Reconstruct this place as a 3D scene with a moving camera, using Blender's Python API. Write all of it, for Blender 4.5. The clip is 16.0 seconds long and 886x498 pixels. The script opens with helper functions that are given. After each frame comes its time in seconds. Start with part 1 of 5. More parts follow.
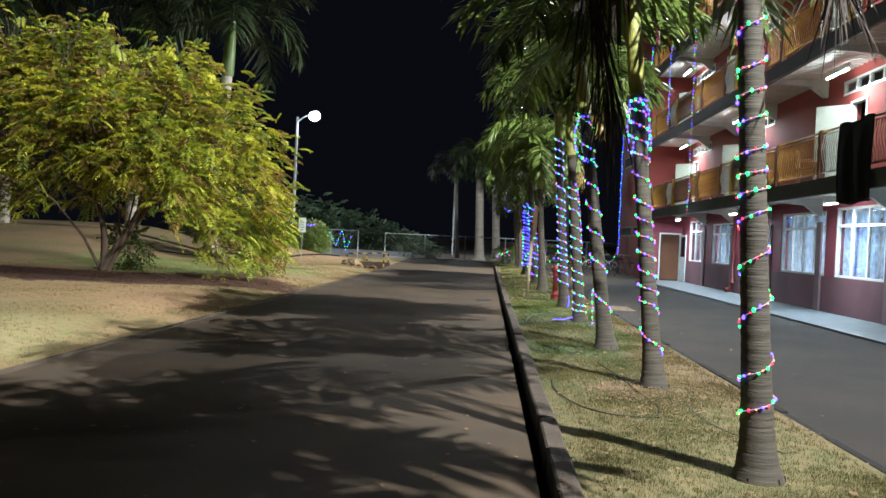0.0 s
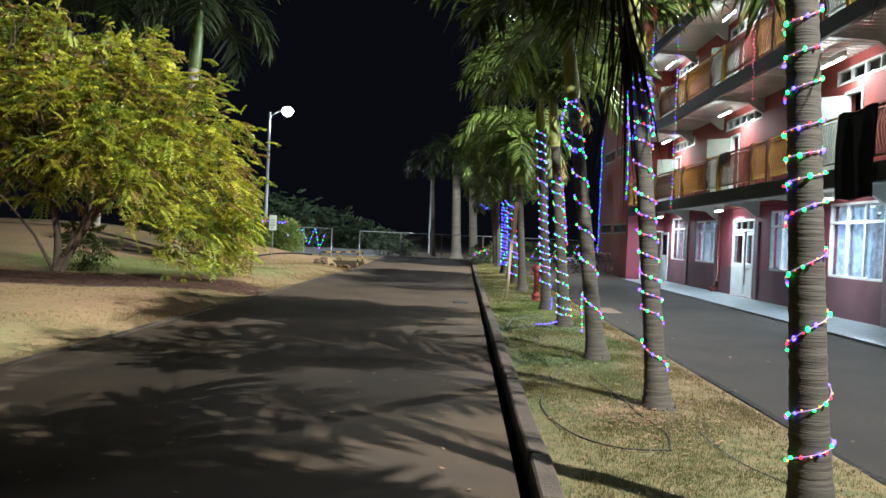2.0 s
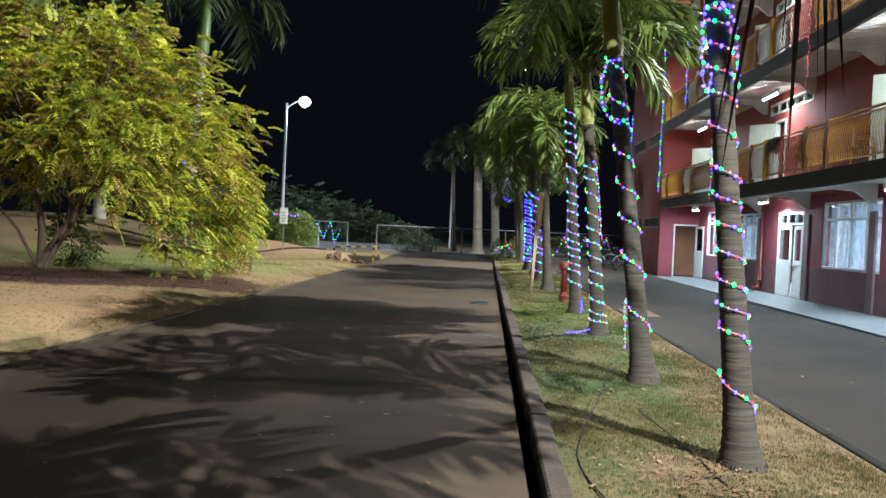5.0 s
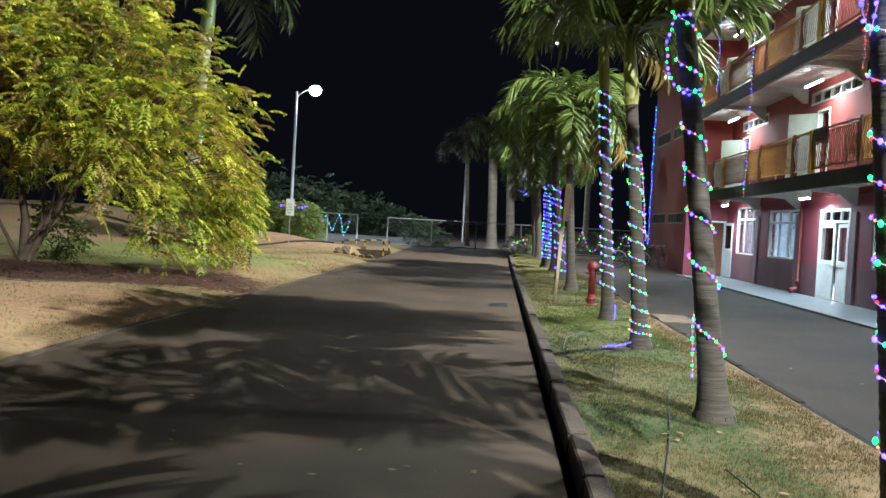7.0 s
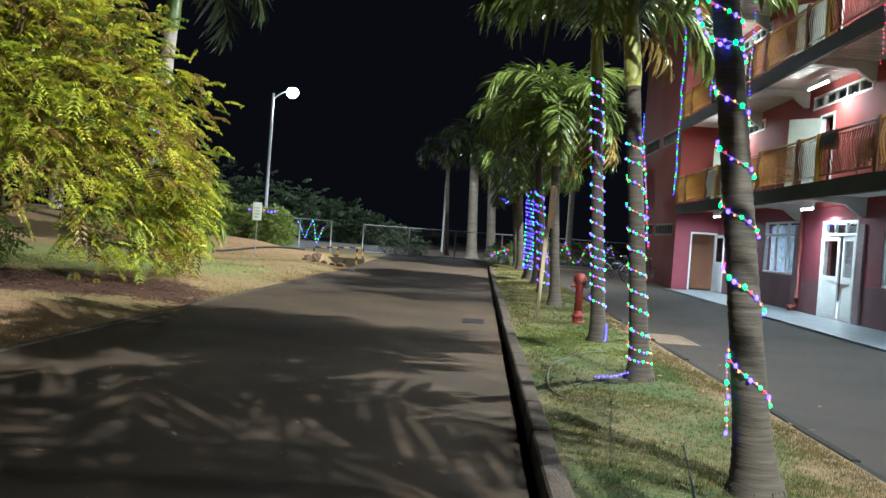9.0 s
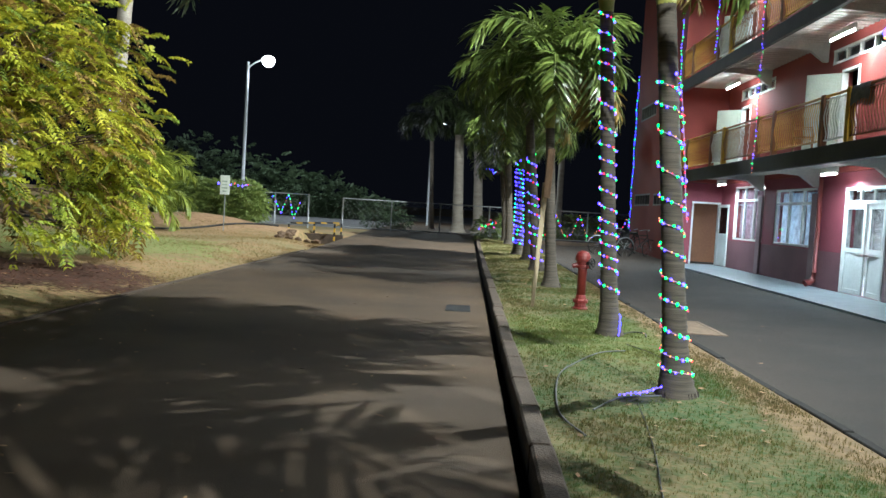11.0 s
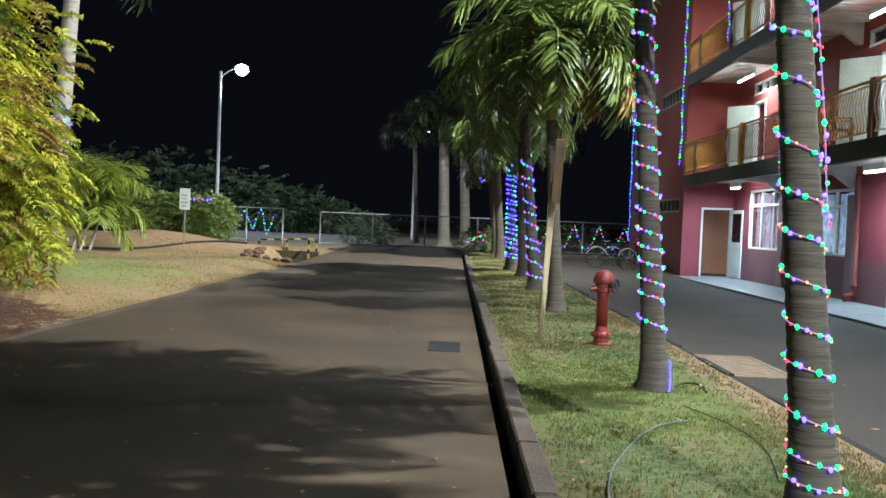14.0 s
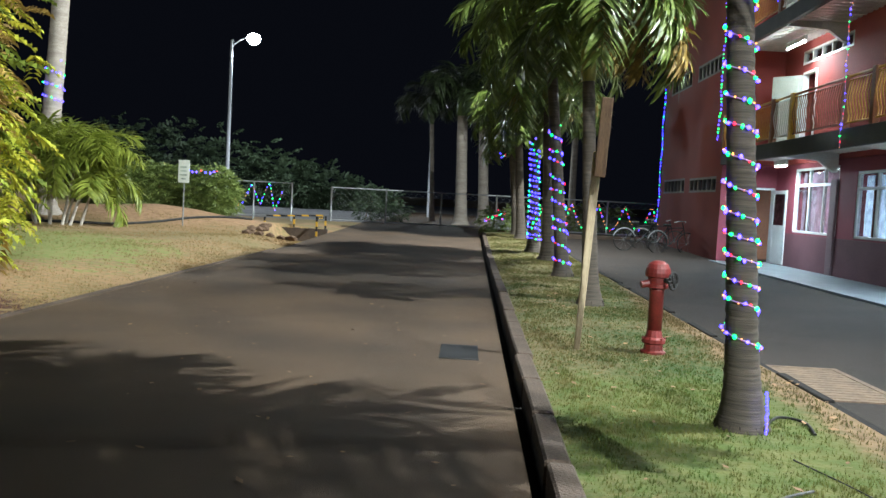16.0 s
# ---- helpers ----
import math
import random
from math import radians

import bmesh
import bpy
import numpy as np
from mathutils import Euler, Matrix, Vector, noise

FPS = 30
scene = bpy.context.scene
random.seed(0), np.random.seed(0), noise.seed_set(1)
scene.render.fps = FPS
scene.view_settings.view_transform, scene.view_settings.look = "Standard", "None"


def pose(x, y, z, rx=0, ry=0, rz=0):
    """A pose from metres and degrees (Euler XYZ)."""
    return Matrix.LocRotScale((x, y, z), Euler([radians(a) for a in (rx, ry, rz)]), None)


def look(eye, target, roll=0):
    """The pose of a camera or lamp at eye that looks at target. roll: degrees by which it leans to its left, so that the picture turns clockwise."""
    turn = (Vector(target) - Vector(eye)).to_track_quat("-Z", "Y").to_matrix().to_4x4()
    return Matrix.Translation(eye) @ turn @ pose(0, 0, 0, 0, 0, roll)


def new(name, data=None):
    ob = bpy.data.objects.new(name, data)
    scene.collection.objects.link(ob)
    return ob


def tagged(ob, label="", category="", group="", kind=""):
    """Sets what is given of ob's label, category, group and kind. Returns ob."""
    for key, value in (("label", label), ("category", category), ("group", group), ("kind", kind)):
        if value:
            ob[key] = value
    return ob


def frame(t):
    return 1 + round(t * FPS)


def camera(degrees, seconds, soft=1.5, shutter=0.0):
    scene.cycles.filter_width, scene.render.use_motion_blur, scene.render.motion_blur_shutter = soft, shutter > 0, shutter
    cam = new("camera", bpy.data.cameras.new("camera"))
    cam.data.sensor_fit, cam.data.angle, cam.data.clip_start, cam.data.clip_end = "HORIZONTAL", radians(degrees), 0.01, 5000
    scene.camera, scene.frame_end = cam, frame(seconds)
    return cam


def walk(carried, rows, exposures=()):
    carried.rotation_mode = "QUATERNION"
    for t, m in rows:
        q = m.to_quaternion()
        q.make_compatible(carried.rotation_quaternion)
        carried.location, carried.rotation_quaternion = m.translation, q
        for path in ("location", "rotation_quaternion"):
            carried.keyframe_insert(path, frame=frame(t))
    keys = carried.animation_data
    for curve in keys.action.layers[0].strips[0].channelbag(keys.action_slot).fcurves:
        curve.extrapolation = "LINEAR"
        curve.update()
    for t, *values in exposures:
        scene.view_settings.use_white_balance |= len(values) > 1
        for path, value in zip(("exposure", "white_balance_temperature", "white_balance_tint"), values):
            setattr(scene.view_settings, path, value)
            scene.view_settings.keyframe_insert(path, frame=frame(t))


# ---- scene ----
cam = camera(55.4, 16.0)
PATH = [
    (0, (1.409, 1.582, 1.47), (1.306, 3.579, 1.445), 2.6),
    (0.5, (1.425, 1.814, 1.464), (1.344, 3.812, 1.429), 2.9),
    (1, (1.378, 2.118, 1.481), (1.355, 4.118, 1.469), 2.6),
    (1.5, (1.362, 2.418, 1.461), (1.347, 4.418, 1.435), 2.2),
    (2, (1.393, 2.713, 1.484), (1.345, 4.712, 1.456), 2.5),
    (2.5, (1.411, 2.998, 1.465), (1.353, 4.997, 1.444), 2.8),
    (3, (1.369, 3.41, 1.463), (1.325, 5.41, 1.431), 2.4),
    (3.5, (1.409, 3.772, 1.448), (1.347, 5.771, 1.419), 1.8),
    (4, (1.497, 4.077, 1.466), (1.392, 6.074, 1.438), 2.6),
    (6.5, (1.372, 5.821, 1.474), (1.275, 7.818, 1.403), 2.6),
    (7, (1.311, 6.287, 1.495), (1.183, 8.282, 1.434), 3.2),
    (7.5, (1.283, 6.696, 1.44), (1.18, 8.693, 1.381), 4.0),
    (8, (1.311, 7.177, 1.448), (1.224, 9.174, 1.386), 3.4),
    (8.5, (1.372, 7.62, 1.454), (1.252, 9.616, 1.399), 4.1),
    (9, (1.412, 8.07, 1.431), (1.325, 10.068, 1.396), 4.1),
    (11.5, (1.436, 10.704, 1.426), (1.396, 12.701, 1.323), 3.2),
    (12, (1.436, 11.134, 1.395), (1.431, 13.131, 1.293), 3.3),
    (12.5, (1.428, 11.51, 1.393), (1.417, 13.508, 1.289), 2.7),
    (13, (1.42, 11.94, 1.429), (1.357, 13.937, 1.335), 3.5),
    (13.5, (1.442, 12.444, 1.424), (1.401, 14.442, 1.343), 3.4),
    (14, (1.441, 12.896, 1.401), (1.417, 14.895, 1.337), 2.3),
    (14.5, (1.423, 13.306, 1.428), (1.392, 15.305, 1.371), 2.8),
    (15, (1.415, 13.775, 1.43), (1.411, 15.774, 1.363), 2.4),
    (15.5, (1.435, 14.193, 1.401), (1.405, 16.191, 1.312), 2.0),
    (16, (1.422, 14.675, 1.394), (1.361, 16.671, 1.275), 3.0),
]
walk(cam, [(t, look(eye, target, roll)) for t, eye, target, roll in PATH], [(0, 0.0, 6500, 10), (4, 0.0, 6500, 10), (8, 0.08, 6440, 9), (11.5, -0.06, 6380, 6), (16, -0.02, 6400, 9)])

# ---- world and lights ----
world = bpy.data.worlds.new("night")
scene.world = world
world.use_nodes = True
world.node_tree.nodes["Background"].inputs[0].default_value = (0.30, 0.36, 0.60, 1)
world.node_tree.nodes["Background"].inputs[1].default_value = 0.009

FLOOD_X, FLOOD_Z = 7.75, 10.9
# third flood is assumed, added to brighten the far bank and hedge
FLOODS = ((0.7, (-7.0, 17.0, 2.0), 30000, 112), (20.8, (-8.0, 21.0, 1.0), 16000, 118), (37.0, (-6.0, 41.0, 1.0), 24000, 124))
STREET = (-12.25, 66.0, 10.62)


def lamp(name, kind, place, target, watts, colour, **settings):
    data = bpy.data.lights.new(name, kind)
    data.energy, data.color = watts, colour
    ob = new(name, data)
    ob.matrix_world = look(place, target)
    for key, value in settings.items():
        if key == "radius":
            data.shadow_soft_size = value
        elif key == "angle":
            data.spot_size = radians(value)
            data.spot_blend = settings.get("blend", 1.0)
        elif key == "size":
            data.shape, data.size, data.size_y = "RECTANGLE", value[0], value[1]
    return ob


for y, aim, watts, wide in FLOODS:
    lamp("flood_light", "SPOT", (FLOOD_X, y, FLOOD_Z), aim, watts, (0.89, 0.96, 0.96), radius=0.07, angle=wide)
lamp("street_light", "SPOT", (STREET[0], STREET[1], STREET[2] - 0.78), (STREET[0] + 0.3, STREET[1] - 1, 0), 2600, (0.80, 0.90, 1.0), radius=0.2, angle=178, blend=0.2)
FAR_LAMP = (-0.45, 66.0, 7.0)
lamp("far_street_light", "SPOT", (FAR_LAMP[0], FAR_LAMP[1], FAR_LAMP[2] - 0.3), (FAR_LAMP[0] + 0.3, FAR_LAMP[1] - 1, 0), 1300, (0.84, 0.95, 1.0), radius=0.1, angle=178, blend=0.2)
TUBES = [(z, y) for z, row in ((2.66, (13.5, 20.9, 28.4, 36.0)), (5.56, (13.6, 20.9, 28.3, 35.6)), (8.50, (13.6, 20.9, 28.3, 35.6)), (11.44, (20.9, 28.3, 35.6))) for y in row]
for z, y in TUBES:
    lamp("tube_light", "AREA", (9.05, y, z - 0.09), (8.95, y, z - 1.2), 165 if z < 3 else 112, (0.66, 0.87, 1.0) if z < 3 else (0.84, 0.96, 1.0), size=(0.12, 1.15))
# unseen lamps without fixtures, added to light the curtains from behind
for y in (15.5, 24.3, 34.0):
    lamp("room_light", "AREA", (12.2, y, 2.6), (12.2, y, 0), 520, (0.80, 0.92, 1.0), size=(0.3, 1.2))

# ---- materials ----


def material(name, colour, rough=0.7, metal=0.0, tint=None, scale=6.0, fine=60.0, bump=0.0, amount=0.5, spread=0.12, emit=None, power=0.0, spec=0.5, clear=0.0, stretch=None, through_light=0.0, per_object=0.0):
    """A procedural surface: two scales of noise between two colours, fine relief, optional glow."""
    m = bpy.data.materials.new(name)
    m.use_nodes = True
    t = m.node_tree
    b = t.nodes["Principled BSDF"]
    b.inputs["Roughness"].default_value, b.inputs["Metallic"].default_value = rough, metal
    b.inputs["Specular IOR Level"].default_value = spec
    if emit:
        b.inputs["Emission Color"].default_value, b.inputs["Emission Strength"].default_value = (*emit, 1), power
    if clear:
        b.inputs["Transmission Weight"].default_value = clear
    tc = t.nodes.new("ShaderNodeTexCoord")
    mp = t.nodes.new("ShaderNodeMapping")
    if stretch:
        mp.inputs["Scale"].default_value = stretch
    t.links.new(tc.outputs["Object"], mp.inputs[0])
    n1, n2 = t.nodes.new("ShaderNodeTexNoise"), t.nodes.new("ShaderNodeTexNoise")
    n1.inputs["Scale"].default_value, n1.inputs["Detail"].default_value = scale, 5
    n2.inputs["Scale"].default_value, n2.inputs["Detail"].default_value = fine, 4
    for n in (n1, n2):
        t.links.new(mp.outputs[0], n.inputs["Vector"])
    add = t.nodes.new("ShaderNodeMath")
    add.operation = "ADD"
    t.links.new(n1.outputs["Fac"], add.inputs[0])
    t.links.new(n2.outputs["Fac"], add.inputs[1])
    rg = t.nodes.new("ShaderNodeMapRange")
    rg.inputs["From Min"].default_value, rg.inputs["From Max"].default_value = 1 - spread * 1.6, 1 + spread * 1.6
    t.links.new(add.outputs[0], rg.inputs["Value"])
    mix = t.nodes.new("ShaderNodeMix")
    mix.data_type = "RGBA"
    tint = tint or tuple(c * (1 - amount) for c in colour)
    mix.inputs["A"].default_value, mix.inputs["B"].default_value = (*colour, 1), (*tint, 1)
    t.links.new(rg.outputs[0], mix.inputs["Factor"])
    out = mix.outputs["Result"]
    if per_object:
        info = t.nodes.new("ShaderNodeObjectInfo")
        geo = t.nodes.new("ShaderNodeNewGeometry")
        sm = t.nodes.new("ShaderNodeMath")
        sm.operation = "ADD"
        t.links.new(info.outputs["Random"], sm.inputs[0])
        t.links.new(geo.outputs["Random Per Island"], sm.inputs[1])
        hs = t.nodes.new("ShaderNodeHueSaturation")
        r2 = t.nodes.new("ShaderNodeMapRange")
        r2.inputs["From Max"].default_value = 2.0
        r2.inputs["To Min"].default_value, r2.inputs["To Max"].default_value = 1 - per_object, 1 + per_object
        t.links.new(sm.outputs[0], r2.inputs["Value"])
        t.links.new(r2.outputs[0], hs.inputs["Value"])
        t.links.new(out, hs.inputs["Color"])
        out = hs.outputs["Color"]
    t.links.new(out, b.inputs["Base Color"])
    if bump:
        bp = t.nodes.new("ShaderNodeBump")
        bp.inputs["Strength"].default_value, bp.inputs["Distance"].default_value = bump, 0.02
        t.links.new(n2.outputs["Fac"], bp.inputs["Height"])
        t.links.new(bp.outputs[0], b.inputs["Normal"])
    if through_light:
        tr = t.nodes.new("ShaderNodeBsdfTranslucent")
        ms = t.nodes.new("ShaderNodeMixShader")
        ms.inputs[0].default_value = through_light
        t.links.new(out, tr.inputs[0])
        t.links.new(b.outputs[0], ms.inputs[1])
        t.links.new(tr.outputs[0], ms.inputs[2])
        t.links.new(ms.outputs[0], t.nodes["Material Output"].inputs[0])
    return m


def add_area(m, colour, tint, cx, cy, rx, ry, skew, rough_edge, inner, outer):
    """Another kind of ground inside a ragged ellipse of the plan."""
    t = m.node_tree
    b = t.nodes["Principled BSDF"]

    def calc(op, a, c):
        n = t.nodes.new("ShaderNodeMath")
        n.operation = op
        for i, v in enumerate((a, c)):
            if isinstance(v, (int, float)):
                n.inputs[i].default_value = v
            else:
                t.links.new(v, n.inputs[i])
        return n.outputs[0]

    tc, xyz = t.nodes.new("ShaderNodeTexCoord"), t.nodes.new("ShaderNodeSeparateXYZ")
    t.links.new(tc.outputs["Object"], xyz.inputs[0])
    dx = calc("SUBTRACT", xyz.outputs[0], cx)
    u = calc("DIVIDE", dx, rx)
    v = calc("DIVIDE", calc("SUBTRACT", calc("SUBTRACT", xyz.outputs[1], cy), calc("MULTIPLY", dx, skew)), ry)
    d = calc("SQRT", calc("ADD", calc("MULTIPLY", u, u), calc("MULTIPLY", v, v)), 0)
    ragged = []
    for sc, det in ((0.9, 6), (7.0, 4)):
        n = t.nodes.new("ShaderNodeTexNoise")
        n.inputs["Scale"].default_value, n.inputs["Detail"].default_value = sc, det
        t.links.new(tc.outputs["Object"], n.inputs["Vector"])
        ragged.append(n.outputs["Fac"])
    d = calc("ADD", d, calc("MULTIPLY", calc("SUBTRACT", calc("ADD", ragged[0], ragged[1]), 1.0), rough_edge))
    mask = t.nodes.new("ShaderNodeMapRange")
    mask.interpolation_type = "SMOOTHSTEP"
    mask.inputs["From Min"].default_value, mask.inputs["From Max"].default_value = inner, outer
    mask.inputs["To Min"].default_value, mask.inputs["To Max"].default_value = 1.0, 0.0
    t.links.new(d, mask.inputs["Value"])
    mix = [t.nodes.new("ShaderNodeMix") for _ in range(2)]
    for n in mix:
        n.data_type = "RGBA"
    mix[0].inputs["A"].default_value, mix[0].inputs["B"].default_value = (*colour, 1), (*tint, 1)
    r = t.nodes.new("ShaderNodeMapRange")
    r.inputs["From Min"].default_value, r.inputs["From Max"].default_value = 0.36, 0.64
    t.links.new(ragged[1], r.inputs["Value"])
    t.links.new(r.outputs[0], mix[0].inputs["Factor"])
    old = b.inputs["Base Color"].links[0].from_socket
    t.links.new(mask.outputs[0], mix[1].inputs["Factor"])
    t.links.new(old, mix[1].inputs["A"])
    t.links.new(mix[0].outputs["Result"], mix[1].inputs["B"])
    t.links.new(mix[1].outputs["Result"], b.inputs["Base Color"])


M = {}
M["asphalt"] = material("asphalt", (0.104, 0.064, 0.035), 0.85, tint=(0.049, 0.032, 0.020), scale=0.7, fine=140, bump=0.5, spread=0.14)
M["asphalt_side"] = material("asphalt_side", (0.045, 0.032, 0.024), 0.85, tint=(0.024, 0.018, 0.014), scale=0.8, fine=140, bump=0.5)
M["kerb"] = material("kerb_concrete", (0.115, 0.080, 0.058), 0.9, tint=(0.048, 0.034, 0.025), scale=3, fine=50, bump=0.6, spread=0.2)
# near-black; also colours the dark gap between lawn and drive
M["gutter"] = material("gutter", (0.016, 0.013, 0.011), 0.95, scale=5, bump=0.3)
M["lawn"] = material("lawn", (0.14, 0.108, 0.044), 0.95, tint=(0.040, 0.076, 0.016), scale=0.7, fine=22, bump=0.8, spread=0.11)
M["grass"] = material("grass_blades", (0.175, 0.138, 0.052), 0.8, tint=(0.055, 0.104, 0.022), scale=0.7, fine=22, spread=0.12, per_object=0.3, through_light=0.5)
add_area(M["lawn"], (0.072, 0.105, 0.018), (0.125, 0.125, 0.034), 2.9, 19.7, 1.3, 1.9, 0.0, 0.9, 0.5, 1.2)
add_area(M["grass"], (0.105, 0.165, 0.028), (0.175, 0.18, 0.046), 2.9, 19.7, 1.3, 1.9, 0.0, 0.9, 0.5, 1.2)
add_area(M["lawn"], (0.23, 0.135, 0.075), (0.15, 0.085, 0.05), 2.85, 9.45, 0.55, 0.9, 0.0, 0.9, 0.5, 1.2)
add_area(M["lawn"], (0.24, 0.165, 0.080), (0.17, 0.115, 0.055), 3.7, 10.8, 0.55, 3.2, 0.0, 0.9, 0.5, 1.2)
add_area(M["grass"], (0.26, 0.175, 0.085), (0.17, 0.115, 0.055), 3.6, 10.4, 0.7, 3.2, 0.0, 0.9, 0.5, 1.2)
for key in ("lawn", "grass"):
    add_area(M[key], (0.23, 0.15, 0.075), (0.15, 0.10, 0.05), 4.0, 18.0, 0.42, 16.0, 0.0, 0.8, 0.5, 1.1)
for key in ("lawn", "grass"):
    add_area(M[key], (0.21, 0.155, 0.072), (0.125, 0.115, 0.045), 2.9, 6.3, 1.5, 3.6, 0.0, 0.9, 0.6, 1.15)
    add_area(M[key], (0.25, 0.20, 0.085), (0.15, 0.15, 0.05), 2.9, 36.5, 1.6, 10.5, 0.0, 0.9, 0.7, 1.1)
M["straw"] = material("straw_blades", (0.37, 0.235, 0.115), 0.85, tint=(0.22, 0.185, 0.072), scale=0.5, fine=9, spread=0.14, per_object=0.2, through_light=0.4)
M["bank"] = material("bank_ground", (0.34, 0.205, 0.103), 0.95, tint=(0.20, 0.162, 0.066), scale=0.28, fine=11, bump=0.8, spread=0.10)
add_area(M["straw"], (0.19, 0.25, 0.06), (0.29, 0.26, 0.10), -8.5, 29.5, 4.2, 5.2, -0.1, 0.7, 0.7, 1.15)
add_area(M["bank"], (0.18, 0.24, 0.055), (0.28, 0.25, 0.09), -8.5, 29.5, 4.4, 4.6, -0.1, 0.9, 0.8, 1.1)
add_area(M["bank"], (0.24, 0.22, 0.085), (0.36, 0.27, 0.14), -4.6, 10.5, 1.3, 3.0, 0.0, 1.2, 0.6, 1.2)
# reddish earth under the tree, darkened further for the shadow of its crown
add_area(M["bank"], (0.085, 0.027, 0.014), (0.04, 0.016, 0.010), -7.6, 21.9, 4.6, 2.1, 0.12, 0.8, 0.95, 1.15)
add_area(M["bank"], (0.42, 0.26, 0.14), (0.30, 0.18, 0.10), -8.0, 41.3, 3.2, 2.6, 0.0, 0.6, 0.85, 1.1)
add_area(M["bank"], (0.34, 0.20, 0.10), (0.23, 0.13, 0.068), -4.4, 17.5, 1.6, 2.2, -0.3, 1.2, 0.5, 1.1)
M["yard"] = material("yard_ground", (0.22, 0.22, 0.23), 0.9, tint=(0.13, 0.13, 0.135), scale=0.5, fine=20, bump=0.4)
M["earth_stone"] = material("earthy_stone", (0.20, 0.125, 0.075), 0.95, tint=(0.09, 0.055, 0.035), scale=3, fine=30, bump=0.8, spread=0.2)
M["trunk"] = material("palm_trunk", (0.110, 0.088, 0.067), 0.85, tint=(0.044, 0.036, 0.028), scale=5, fine=15, bump=0.35, spread=0.2, stretch=(0.4, 0.4, 6))
M["roots"] = material("palm_roots", (0.06, 0.043, 0.032), 0.95, tint=(0.025, 0.018, 0.014), scale=9, fine=60, bump=0.5)
M["shaft"] = material("crownshaft", (0.34, 0.30, 0.07), 0.5, tint=(0.20, 0.22, 0.05), scale=3, fine=30, bump=0.2, stretch=(1, 1, 0.3))
M["greenshaft"] = material("green_crownshaft", (0.10, 0.15, 0.04), 0.45, tint=(0.07, 0.11, 0.03), scale=3, fine=30, stretch=(1, 1, 0.3))
M["frond"] = material("palm_frond", (0.155, 0.205, 0.045), 0.33, tint=(0.07, 0.105, 0.027), scale=3, fine=20, through_light=0.12, per_object=0.5)
M["frond_yellow"] = material("yellowing_frond", (0.34, 0.23, 0.05), 0.5, tint=(0.20, 0.13, 0.04), scale=3, fine=20, through_light=0.12, per_object=0.4)
# darkened copy of the frond colour, the weak light on royal crowns is in it
M["frond_dim"] = material("dim_frond", (0.032, 0.05, 0.017), 0.5, tint=(0.02, 0.03, 0.011), scale=3, fine=20, per_object=0.4)
M["areca"] = material("areca_frond", (0.29, 0.33, 0.05), 0.45, tint=(0.17, 0.23, 0.036), scale=3, fine=20, through_light=0.25, per_object=0.4)
M["frond_dry"] = material("dry_frond", (0.052, 0.033, 0.026), 0.85, tint=(0.024, 0.015, 0.013), scale=4, fine=20, per_object=0.4)
M["royal"] = material("royal_palm_trunk", (0.45, 0.40, 0.34), 0.8, tint=(0.30, 0.26, 0.22), scale=2, fine=16, bump=0.4, stretch=(1, 1, 4))
M["leaf"] = material("tree_leaf", (0.54, 0.49, 0.05), 0.5, tint=(0.30, 0.36, 0.04), scale=0.6, fine=3, through_light=0.36, per_object=0.35)
M["leaf_dry"] = material("yellowing_leaf", (0.40, 0.27, 0.06), 0.55, tint=(0.26, 0.16, 0.05), scale=0.8, fine=4, through_light=0.25, per_object=0.35)
M["leaf_dark"] = material("older_leaf", (0.20, 0.25, 0.035), 0.5, tint=(0.09, 0.13, 0.022), scale=0.8, fine=4, through_light=0.25, per_object=0.35)
M["bark"] = material("tree_bark", (0.17, 0.11, 0.075), 0.9, tint=(0.07, 0.046, 0.033), scale=5, fine=40, bump=0.9, spread=0.2, stretch=(1, 1, 0.4))
M["hedge"] = material("hedge_leaf", (0.20, 0.26, 0.07), 0.5, tint=(0.12, 0.17, 0.045), scale=2, fine=10, through_light=0.2, per_object=0.5)
M["farleaf"] = material("far_leaf", (0.08, 0.12, 0.06), 0.6, tint=(0.045, 0.075, 0.038), scale=1, fine=6, per_object=0.4)
M["redwall"] = material("red_paint", (0.34, 0.060, 0.048), 0.75, tint=(0.26, 0.045, 0.038), scale=0.8, fine=30, bump=0.15)
M["low_band"] = material("mauve_red_band", (0.20, 0.085, 0.098), 0.75, tint=(0.15, 0.062, 0.072), scale=1.1, fine=30, bump=0.15)
M["pinkwall"] = material("red_wash", (0.31, 0.060, 0.085), 0.75, tint=(0.23, 0.045, 0.064), scale=0.9, fine=30, bump=0.15)
M["grey"] = material("grey_paint", (0.30, 0.28, 0.28), 0.7, tint=(0.22, 0.2, 0.2), scale=2, fine=30, bump=0.1)
M["slab"] = material("dark_fascia", (0.030, 0.029, 0.031), 0.55, tint=(0.05, 0.048, 0.05), scale=2, fine=30)
M["deck"] = material("steel_deck", (0.74, 0.74, 0.70), 0.38, metal=0.2, tint=(0.60, 0.60, 0.56), scale=1.5, fine=30)
M["white"] = material("white_paint", (0.74, 0.74, 0.72), 0.45, tint=(0.62, 0.62, 0.60), scale=3, fine=40)
M["leafdoor"] = material("door_paint", (0.40, 0.43, 0.37), 0.5, tint=(0.33, 0.36, 0.3), scale=2, fine=30)
M["ochre"] = material("ochre_paint", (0.56, 0.29, 0.045), 0.45, tint=(0.38, 0.18, 0.03), scale=2, fine=30)
M["yellow"] = material("yellow_paint", (0.62, 0.36, 0.03), 0.45, tint=(0.5, 0.28, 0.03), scale=2, fine=30)
